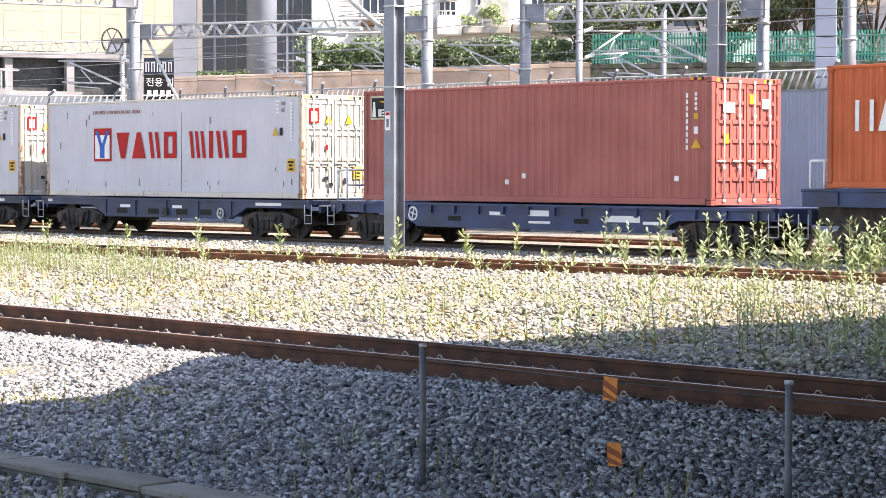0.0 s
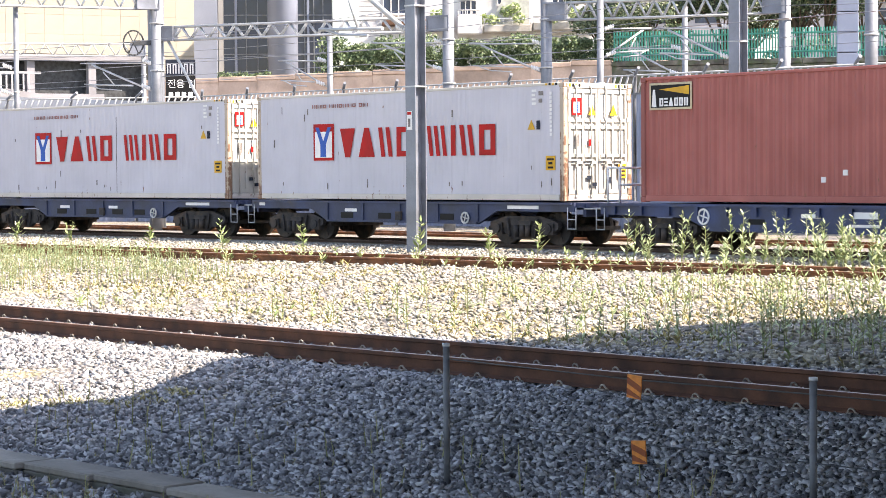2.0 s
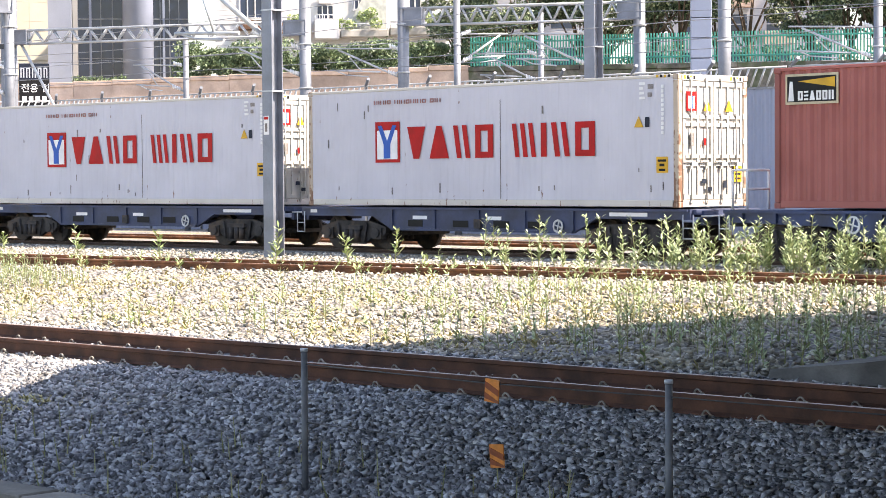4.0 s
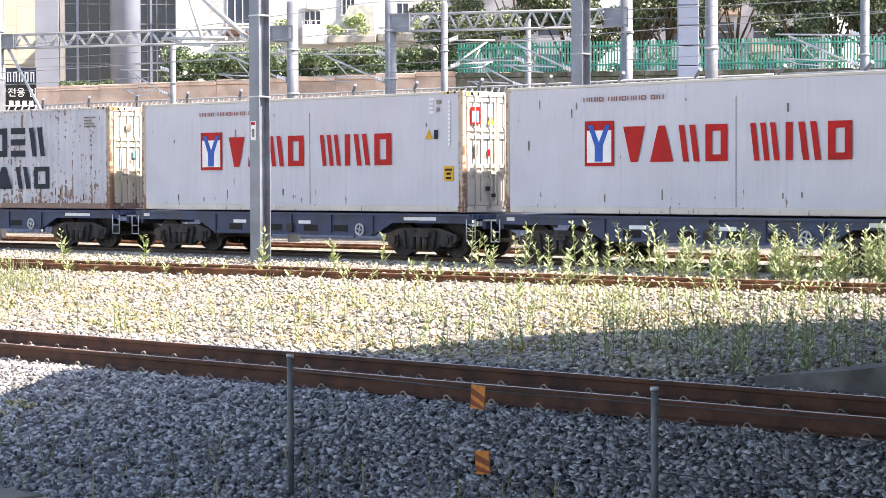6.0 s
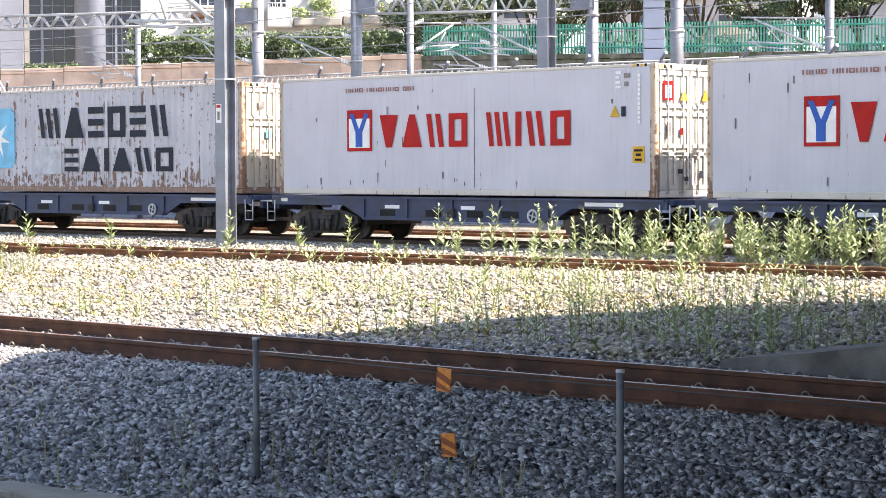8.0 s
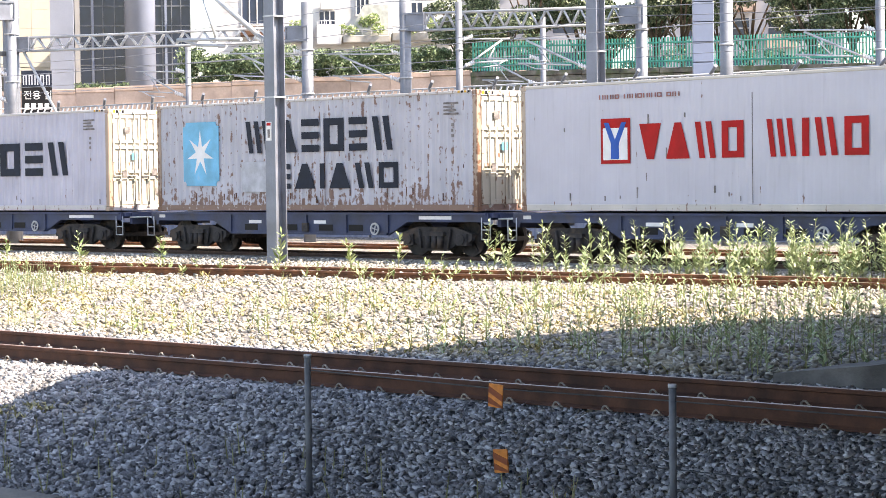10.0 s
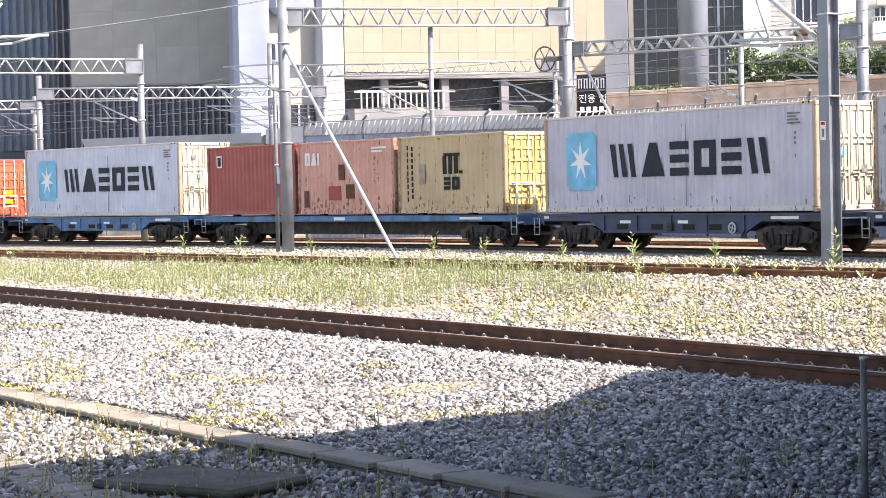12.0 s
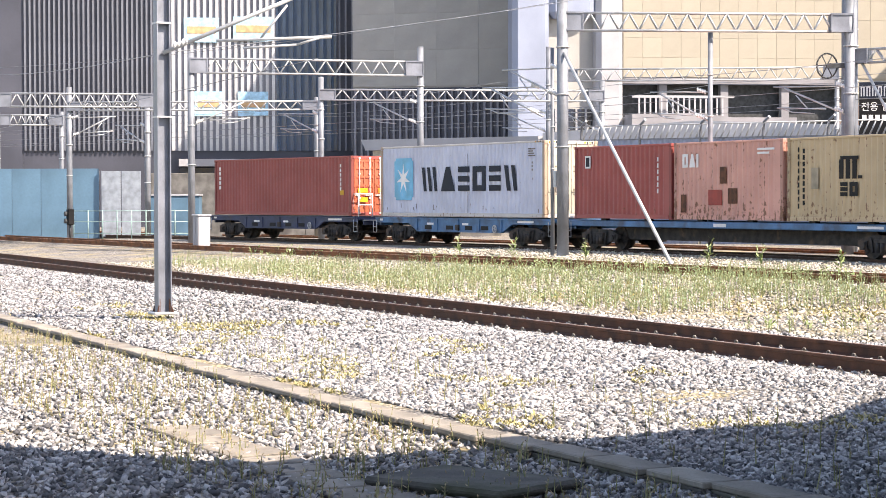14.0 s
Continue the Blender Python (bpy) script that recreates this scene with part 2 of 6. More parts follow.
def ground_material():
    m = bpy.data.materials.new("ballast_ground")
    m.use_nodes = True
    nd, ln = m.node_tree.nodes, m.node_tree.links
    b = nd["Principled BSDF"]
    b.inputs["Roughness"].default_value = 0.9
    tc = nd.new("ShaderNodeTexCoord")
    vo = nd.new("ShaderNodeTexVoronoi")
    vo.inputs["Scale"].default_value = 15.0
    ln.new(tc.outputs["Object"], vo.inputs["Vector"])
    cr = nd.new("ShaderNodeValToRGB")
    for e, c in zip(cr.color_ramp.elements, ((0.13, 0.125, 0.12, 1), (0.5, 0.47, 0.42, 1))):
        e.color = c
    sep = nd.new("ShaderNodeSeparateColor")
    ln.new(vo.outputs["Color"], sep.inputs[0])
    ln.new(sep.outputs[0], cr.inputs[0])
    # shade between the stones is painted in: each cell darkens outwards
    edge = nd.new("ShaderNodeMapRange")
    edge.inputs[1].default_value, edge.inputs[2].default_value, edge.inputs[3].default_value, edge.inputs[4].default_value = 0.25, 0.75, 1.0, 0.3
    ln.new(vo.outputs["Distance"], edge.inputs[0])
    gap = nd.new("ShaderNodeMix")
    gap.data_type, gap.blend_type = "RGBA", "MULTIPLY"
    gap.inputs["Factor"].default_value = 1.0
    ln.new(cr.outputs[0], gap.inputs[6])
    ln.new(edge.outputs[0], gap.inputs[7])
    big = nd.new("ShaderNodeTexNoise")
    big.inputs["Scale"].default_value, big.inputs["Detail"].default_value = 0.55, 7.0
    ln.new(tc.outputs["Object"], big.inputs["Vector"])
    mr = nd.new("ShaderNodeMapRange")
    mr.inputs[1].default_value, mr.inputs[2].default_value, mr.inputs[4].default_value = 0.5, 0.66, 0.5
    ln.new(big.outputs["Fac"], mr.inputs[0])
    mx = nd.new("ShaderNodeMix")
    mx.data_type = "RGBA"
    mx.inputs[7].default_value = (0.46, 0.37, 0.16, 1)
    ln.new(mr.outputs[0], mx.inputs["Factor"])
    ln.new(gap.outputs[2], mx.inputs[6])
    ln.new(mx.outputs[2], b.inputs["Base Color"])
    bp = nd.new("ShaderNodeBump")
    bp.inputs["Strength"].default_value, bp.inputs["Distance"].default_value = 1.0, 0.05
    bp.invert = True
    ln.new(vo.outputs["Distance"], bp.inputs["Height"])
    ln.new(bp.outputs[0], b.inputs["Normal"])
    return m


def build_ground():
    us = [-2500, -600, -250] + list(np.arange(-150, 41, 2.0)) + [120, 400, 2000]
    ws = [-400, -100, -20, 0, 5] + list(np.arange(9, 36, 0.6)) + list(np.arange(36, 160, 6.0)) + [220, 400, 900, 2500]
    bm = bmesh.new()
    grid = []
    for u in us:
        row = []
        for w in ws:
            p = near_line(u, w)
            lump = 0.05 * noise.noise((p.x * 0.5, p.y * 0.5, 0)) if 9 < w < 34 and abs(w - 16.5) > 1.8 else 0
            row.append(bm.verts.new((p.x, p.y, ground_height(w) + lump)))
        grid.append(row)
    for i in range(len(us) - 1):
        for j in range(len(ws) - 1):
            bm.faces.new((grid[i][j], grid[i + 1][j], grid[i + 1][j + 1], grid[i][j + 1]))
    bmesh.ops.recalc_face_normals(bm, faces=bm.faces[:])
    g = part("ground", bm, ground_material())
    tagged(g, "pale grey crushed stone ballast with dry yellow patches", "ground", kind="structure")


build_ground()


def stones(name, count, u_rng, w_fn, size, mat, label, seed, z_fn=None):
    """Loose ballast as one mesh of small eight-sided stones."""
    rg = np.random.RandomState(seed)
    u = rg.uniform(u_rng[0], u_rng[1], count)
    w = w_fn(rg, count)
    base = np.outer(u, np.array(D_NEAR)) + np.outer(w, np.array(N_NEAR))
    hgt = np.array([z_fn(b) if z_fn else ground_height(b) for b in w])
    r = rg.uniform(size[0], size[1], count)
    shape = np.array([(1, -0.6, -0.6), (-0.9, -0.7, -0.5), (0.1, 0.9, -0.6), (0.9, -0.5, 0.6), (-1, -0.5, 0.5), (-0.1, 0.8, 0.7)], float)
    shape = shape * (1.25, 0.85, 0.7)
    ang = np.column_stack([rg.uniform(-0.7, 0.7, (count, 2)), rg.uniform(0, math.tau, count)])
    pts = shape[None] * r[:, None, None] * rg.uniform(0.6, 1.15, (count, 6, 3))
    for ax in range(3):
        i, j = [(1, 2), (0, 2), (0, 1)][ax]
        ca, sa = np.cos(ang[:, ax])[:, None], np.sin(ang[:, ax])[:, None]
        a, c = pts[:, :, i].copy(), pts[:, :, j].copy()
        pts[:, :, i], pts[:, :, j] = a * ca - c * sa, a * sa + c * ca
    pts[:, :, 0] += base[:, 0, None]
    pts[:, :, 1] += base[:, 1, None]
    pts[:, :, 2] += (hgt + r * rg.uniform(0.0, 0.7, count))[:, None]
    tri = np.array([(0, 1, 2), (3, 5, 4), (0, 3, 4), (0, 4, 1), (1, 4, 5), (1, 5, 2), (2, 5, 3), (2, 3, 0)])
    faces = (tri[None] + 6 * np.arange(count)[:, None, None]).reshape(-1)
    me = bpy.data.meshes.new(name)
    me.vertices.add(count * 6)
    me.vertices.foreach_set("co", pts.reshape(-1))
    me.loops.add(len(faces))
    me.loops.foreach_set("vertex_index", faces)
    me.polygons.add(len(faces) // 3)
    me.polygons.foreach_set("loop_start", np.arange(0, len(faces), 3))
    me.update(calc_edges=True)
    me.materials.append(mat)
    tagged(new(name, me), label, "ballast", kind="stuff")


STONE = island_surface("ballast_stone", (0.06, 0.062, 0.068), (0.56, 0.56, 0.56), 0.85, (0.28, 0.28, 0.285))
PALE_STONE = island_surface("pale_ballast_stone", (0.12, 0.11, 0.09), (0.62, 0.59, 0.52), 0.85, (0.38, 0.35, 0.28))
stones("ballast", 90000, (-36, -4), lambda g, n: g.uniform(9.9, 15.6, n), (0.02, 0.046), STONE, "grey crushed stone ballast sloping below the near track", 1)
stones("ballast", 34000, (-62, -4), lambda g, n: g.uniform(15.0, 19.5, n), (0.02, 0.05), STONE, "grey crushed stone ballast round the near rails", 2)
stones("ballast", 36000, (-36, -8), lambda g, n: g.uniform(3.0, 9.4, n), (0.022, 0.05), STONE, "grey crushed stone ballast before the cable trough", 3)
stones("ballast", 30000, (-75, -25), lambda g, n: g.uniform(9.9, 15.6, n), (0.03, 0.055), STONE, "grey crushed stone ballast along the far part of the slope", 4)
stones("ballast", 52000, (-75, -8), lambda g, n: g.uniform(19.5, 36.0, n), (0.025, 0.055), PALE_STONE, "pale crushed stone ballast between the weeds", 5)


# ---- tracks ----
def rail_mesh(fn, s0, s1, off, top, step, mats):
    """A flat-bottomed rail drawn along a line."""
    prof = [(-0.065, -0.155), (0.065, -0.155), (0.065, -0.145), (0.01, -0.125), (0.01, -0.045), (0.036, -0.036), (0.036, -0.006), (0.028, 0.0), (-0.028, 0.0), (-0.036, -0.006), (-0.036, -0.036), (-0.01, -0.045), (-0.01, -0.125), (-0.065, -0.145)]
    bm = bmesh.new()
    prev = None
    n = max(1, round((s1 - s0) / step))
    for k in range(n + 1):
        m = upon(fn, s0 + (s1 - s0) * k / n, off, top)
        ring = [bm.verts.new(m @ Vector((0, y * 1.1, z * 1.2))) for y, z in prof]
        if prev:
            for i in range(len(prof)):
                j = (i + 1) % len(prof)
                f = bm.faces.new((prev[i], prev[j], ring[j], ring[i]))
                f.material_index = 1 if i == 7 else 0
        prev = ring
    bmesh.ops.recalc_face_normals(bm, faces=bm.faces[:])
    return bm


def build_track(fn, s0, s1, mid, top, mats, label, step, sleepers=None, clips=None):
    t = tagged(new("railway_track"), label, "railway track", kind="structure")
    for side in (-0.755, 0.755):
        part("rail", rail_mesh(fn, s0, s1, mid + side, top, step, mats), mats, t)
    if sleepers:
        me = mesh_of("sleeper", bevelled(-0.12, 0.12, -1.2, 1.2, -0.12, 0.0, 0.02), SLEEPER)
        cl = bmesh.new()
        for y in (-0.1, 0.1):
            arch = [(-0.055, y * 1.1, 0.0), (-0.05, y * 1.1, 0.045), (-0.025, y * 1.12, 0.075), (0.01, y * 1.12, 0.078), (0.035, y * 1.1, 0.055), (0.06, y * 1.05, 0.018), (0.085, y * 0.95, 0.012)]
            for p, q in zip(arch, arch[1:]):
                bar(cl, p, q, 0.013, 5)
            box(cl, -0.06, 0.05, y * 1.25 - 0.02, y * 1.25 + 0.02, 0.0, 0.022)
        bmesh.ops.scale(cl, vec=(0.78, 1.0, 0.68), verts=cl.verts[:])
        cm = mesh_of("rail_clip", cl, CLIP)
        s = sleepers[0]
        while s < sleepers[1]:
            m = upon(fn, s, mid, top - 0.19)
            sl = sharing("sleeper", me, m, t)
            if clips[0] < s < clips[1]:
                for y in (-0.755, 0.755):
                    sharing("rail_clip", cm, pose(0, y, 0.004), sl)
            s += 0.62
    return t


build_track(near_line, -160, 45, 16.52, -0.20, (RUST, RAIL_TOP), "rusty near railway track with bright clips on ballast", 5.0, (-62, -2), (-62, -2))
build_track(second_line, -160, 60, 0.75, 0.0, (RUST_BRIGHT, RAIL_TOP), "rusty second railway track grown over with weeds", 5.0)
build_track(far_line, -220, 60, 1.22, 0.0, (RAIL_DULL, RAIL_TOP), "railway track under the freight train", 4.0)
build_track(far_line, -220, 60, 6.3, 0.0, (RUST_BRIGHT, RAIL_TOP), "rusty empty railway track behind the freight train", 4.0)


# ---- freight train ----
def run_at(t):
    """Metres that the slowing train has gone by t."""
    return float(np.interp(t, TIMES, GONE))


KNOWN_T = (0.0, 1.5, 3.0, 6.5, 7.5, 10.0, 11.0, 12.0, 12.5, 14.0)
KNOWN_S = (0.0, 7.08, 13.43, 26.43, 29.88, 38.24, 41.51, 44.73, 46.32, 50.98)
TIMES = np.linspace(-0.5, 14.5, 301)
GONE = np.polyval(np.polyfit(KNOWN_T, KNOWN_S, 4), TIMES)
GONE = GONE - np.interp(0.0, TIMES, GONE)
MOVERS, WHEELS = [], []        # filled while building: (thing, place along the train, height)


def wave_outline(length, pitch=0.278, depth=0.036):
    """Trapezoid corrugation: pairs of x and depth."""
    pts, x = [(0.0, 0.0)], 0.06
    k = pitch
    while x + k < length - 0.06:
        pts += [(x, 0.0), (x + 0.25 * k, depth), (x + 0.5 * k, depth), (x + 0.75 * k, 0.0)]
        x += k
    return pts + [(length, 0.0)]


def wave_panel(length, z0, z1, y, inward, fine=False):
    bm = bmesh.new()
    pts = wave_outline(length, 0.278 if not fine else 0.2, 0.036 if not fine else 0.007)
    prev = None
    for x, dpt in pts:
        q = [bm.verts.new((x - length / 2, y + inward * dpt, z)) for z in (z0, z1)]
        q += [bm.verts.new((x - length / 2, y + inward * (dpt + 0.004), z)) for z in (z1, z0)]
        if prev:
            for i in range(4):
                j = (i + 1) % 4
                bm.faces.new((prev[i], q[i], q[j], prev[j]))
        prev = q
    bmesh.ops.recalc_face_normals(bm, faces=bm.faces[:])
    return bm


SHARE = {"m": 1.25, "d": 1.05, "u": 1.1, "i": 0.42, ".": 0.62, "b": 0.9, "l": 1.0, "o": 1.0, "n": 1.0}


def sign_row(parent, x0, x1, z0, z1, figures, mat, y, t=0.3, name="lettering_bar"):
    """A row of plain figures (bars, wedges, rings) as wide and high as a painted legend; a dot leaves a gap."""
    unit = (x1 - x0) / sum(SHARE[k] for k in figures)
    x = x0
    for kind in figures:
        w = unit * SHARE[kind]
        f, h = w - unit * 0.2, z1 - z0
        s = unit * t

        def put(a, b, c, d):
            part(name, fresh(box, x + a, x + b, y, y + 0.004, z0 + c, z0 + d), mat, parent)
        if kind == "u":                      # wedge standing on its edge
            part(name, fresh(prism, [(x, z0), (x + f, z0), (x + f * 0.64, z1), (x + f * 0.36, z1)], y, y + 0.004), mat, parent)
        elif kind == "d":                    # wedge hanging down
            part(name, fresh(prism, [(x + f * 0.34, z0), (x + f * 0.66, z0), (x + f, z1), (x, z1)], y, y + 0.004), mat, parent)
        elif kind == "o":                    # ring of four bars
            put(0, s, 0, h)
            put(f - s, f, 0, h)
            put(s, f - s, h - s * 0.8, h)
            put(s, f - s, 0, s * 0.8)
        elif kind == "b":                    # three lying bars
            for q in (0, 0.5, 1):
                put(0, f, (h - s * 0.8) * q, (h - s * 0.8) * q + s * 0.8)
        elif kind == "i":
            put(f * 0.5 - s / 2, f * 0.5 + s / 2, 0, h)
        elif kind in "mn":                   # leaning bars side by side
            n = 3 if kind == "m" else 2
            step = f / n
            for q in range(n):
                xx, lean = x + q * step, step * 0.42
                part(name, fresh(prism, [(xx + lean, z0), (xx + step * 0.94, z0), (xx + step * 0.94 - lean, z1), (xx, z1)], y, y + 0.004), mat, parent)
        elif kind == "l":                    # two standing bars
            put(0, s, 0, h)
            put(f - s, f, 0, h)
        x += w


def small_marks(parent, x, z, w, h, rows, mat, y, name="marking_bar"):
    for r in range(rows):
        zz = z + h * (1 - (r + 0.5) / rows)
        part(name, fresh(box, x, x + w * (1, 0.7, 0.85)[r % 3], y, y + 0.003, zz - 0.3 * h / rows, zz + 0.25 * h / rows), mat, parent)


def build_container(length, height, paint, label, frame_paint=None, door_paint=None, fine=False, rods=GALV, post_paint=None, ribs=2):
    """A steel box: doors on its +x end, near side at y = 0, standing on z = 0."""
    c = tagged(new("shipping_container"), label, "container", "containers on the train")
    fp, dp = frame_paint or paint, door_paint or paint
    pp = post_paint or fp
    hl, wd = length / 2, 2.438
    part("side_panel", wave_panel(length - 0.1, 0.16, height - 0.06, 0.012, 1, fine), paint, c)
    part("side_panel", wave_panel(length - 0.1, 0.16, height - 0.06, wd - 0.012, -1, fine), paint, c)
    part("roof", fresh(box, -hl + 0.1, hl - 0.1, 0.05, wd - 0.05, height - 0.05, height - 0.03), fp, c)
    part("floor", fresh(box, -hl + 0.1, hl - 0.1, 0.05, wd - 0.05, 0.1, 0.14), DARK_STEEL, c)
    for y in (0.0, wd - 0.06):
        part("bottom_rail", bevelled(-hl + 0.17, hl - 0.17, y, y + 0.06, 0.02, 0.165), fp, c)
        part("top_rail", bevelled(-hl + 0.17, hl - 0.17, y, y + 0.06, height - 0.075, height - 0.005), fp, c)
    for x in (-hl, hl - 0.16):
        for y in (0.0, wd - 0.16):
            part("corner_post", bevelled(x + 0.004, x + 0.156, y + 0.004, y + 0.156, 0.12, height - 0.12, 0.02), pp, c)
            for z in (0.0, height - 0.12):
                part("corner_casting", bevelled(x, x + 0.178 if x < 0 else x + 0.16, y, y + 0.16, z, z + 0.118, 0.012), pp, c)
    # far end wall and the lintel and sill over the doors
    part("end_wall", fresh(box, -hl + 0.03, -hl + 0.06, 0.16, wd - 0.16, 0.1, height - 0.1), paint, c)
    part("door_sill", bevelled(hl - 0.12, hl - 0.01, 0.16, wd - 0.16, 0.01, 0.16), fp, c)
    part("door_header", bevelled(hl - 0.12, hl - 0.01, 0.16, wd - 0.16, height - 0.14, height - 0.005), fp, c)
    half = (wd - 0.34) / 2
    for k in range(2):
        y0 = 0.17 + k * half
        bm = bmesh.new()
        box(bm, hl - 0.075, hl - 0.045, y0 + 0.006, y0 + half - 0.006, 0.165, height - 0.145)
        lo_z, hi_z = 0.165, height - 0.145
        d = part("door", bm, dp, c)
        for i in range(ribs):                                   # pressed double ribs across the door
            z = lo_z + (hi_z - lo_z) * (i + 1) / (ribs + 1)
            for dz in ((-0.085, 0.085) if ribs < 3 else (0.0,)):
                for ya, yb in ((y0 + 0.088, y0 + half / 2 - 0.033), (y0 + half / 2 + 0.043, y0 + half - 0.088)):
                    part("rib", fresh(box, hl - 0.045, hl - 0.004, ya, yb, z + dz - 0.04, z + dz + 0.04), dp, d)
        for z in (lo_z + 0.06, hi_z - 0.06):
            part("crossbar", fresh(box, hl - 0.045, hl - 0.012, y0 + 0.02, y0 + half - 0.02, z - 0.05, z + 0.05), dp, d)
        for yy in (y0 + 0.015, y0 + half / 2 - 0.03, y0 + half - 0.085):
            part("stile", fresh(box, hl - 0.045, hl - 0.014, yy, yy + 0.07, lo_z + 0.112, hi_z - 0.112), dp, d)
        for yy in (y0 + 0.26, y0 + half - 0.26):
            rb = bmesh.new()
            bar(rb, (hl + 0.012, yy, 0.08), (hl + 0.012, yy, height - 0.07), 0.018, 6)
            for z in (0.12, height * 0.3, height * 0.7, height - 0.1):
                box(rb, hl - 0.02, hl + 0.026, yy - 0.04, yy + 0.04, z - 0.03, z + 0.03)
            box(rb, hl + 0.02, hl + 0.045, yy - 0.25, yy + 0.02, height * 0.34, height * 0.34 + 0.035)
            part("locking_rod", rb, rods, d)
        yh = 0.155 if k == 0 else wd - 0.185
        for z in np.linspace(0.35, height - 0.35, 5):
            part("hinge", fresh(box, hl - 0.02, hl + 0.004, yh, yh + 0.09, z - 0.06, z + 0.06), dp, d)
    if height > 2.7:                                            # hatched height marks at the corners
        for k in range(4):
            part("height_mark", fresh(box, hl - 0.62 + k * 0.11, hl - 0.55 + k * 0.11, -0.003, 0.0, height - 0.065, height - 0.012), YELLOW if k % 2 == 0 else BLACK, c)
            for y in (0.2, wd - 0.62):
                part("height_mark", fresh(box, hl - 0.0098, hl - 0.006, y + k * 0.11, y + k * 0.11 + 0.07, height - 0.11, height - 0.03), YELLOW if k % 2 == 0 else BLACK, c)
    for x in ((-0.62, 0.62) if length > 7 else ()):             # fork pockets
        part("fork_pocket", fresh(box, x - 0.14, x + 0.14, -0.003, 0.004, 0.035, 0.12), fp, c)
    return c


def scuffs(c, hl, height, seed, mat, n=14):
    """Short drip marks and scratches on the near side."""
    rg = random.Random(seed)
    for _ in range(n):
        x, low = rg.uniform(-hl + 0.4, hl - 0.4), rg.random() < 0.6
        z = rg.uniform(0.2, 0.42) if low else rg.uniform(0.6, height - 0.5)
        part("scuff", fresh(box, x, x + rg.uniform(0.015, 0.045), 0.003, 0.0115, z, z + rg.uniform(0.06, 0.24)), mat, c)
    for x in (0.74,):
        part("seam", fresh(box, x, x + 0.014, 0.004, 0.0118, 0.18, height - 0.4), mat, c)


def marks_column(c, x, z0, z1, mat, n=6, w=0.11):
    for k in range(n):
        z = z0 + (z1 - z0) * k / n
        part("marking_bar", fresh(box, x, x + w, -0.005, 0.004, z, z + (z1 - z0) / n * 0.72), mat, c)


def warning_signs(c, hl, height, x, z):
    """Yellow triangle and yellow plate near the doors' edge of a side."""
    bm = bmesh.new()
    prism(bm, [(x - 0.13, z), (x + 0.13, z), (x, z + 0.24)], -0.006, 0.004)
    part("warning_triangle", bm, YELLOW, c, "small yellow warning triangle")
    part("warning_bar", fresh(box, x + 0.18, x + 0.3, -0.004, 0.004, z, z + 0.22), INK, c)


FADED = surface("faded_red_lettering", (0.3, 0.13, 0.11), 0.6, 0, 0.15, 3, 30, 0.04)
SCUFF = surface("grey_scuff", (0.2, 0.18, 0.17), 0.8, 0, 0.25, 5, 40, 0.1)


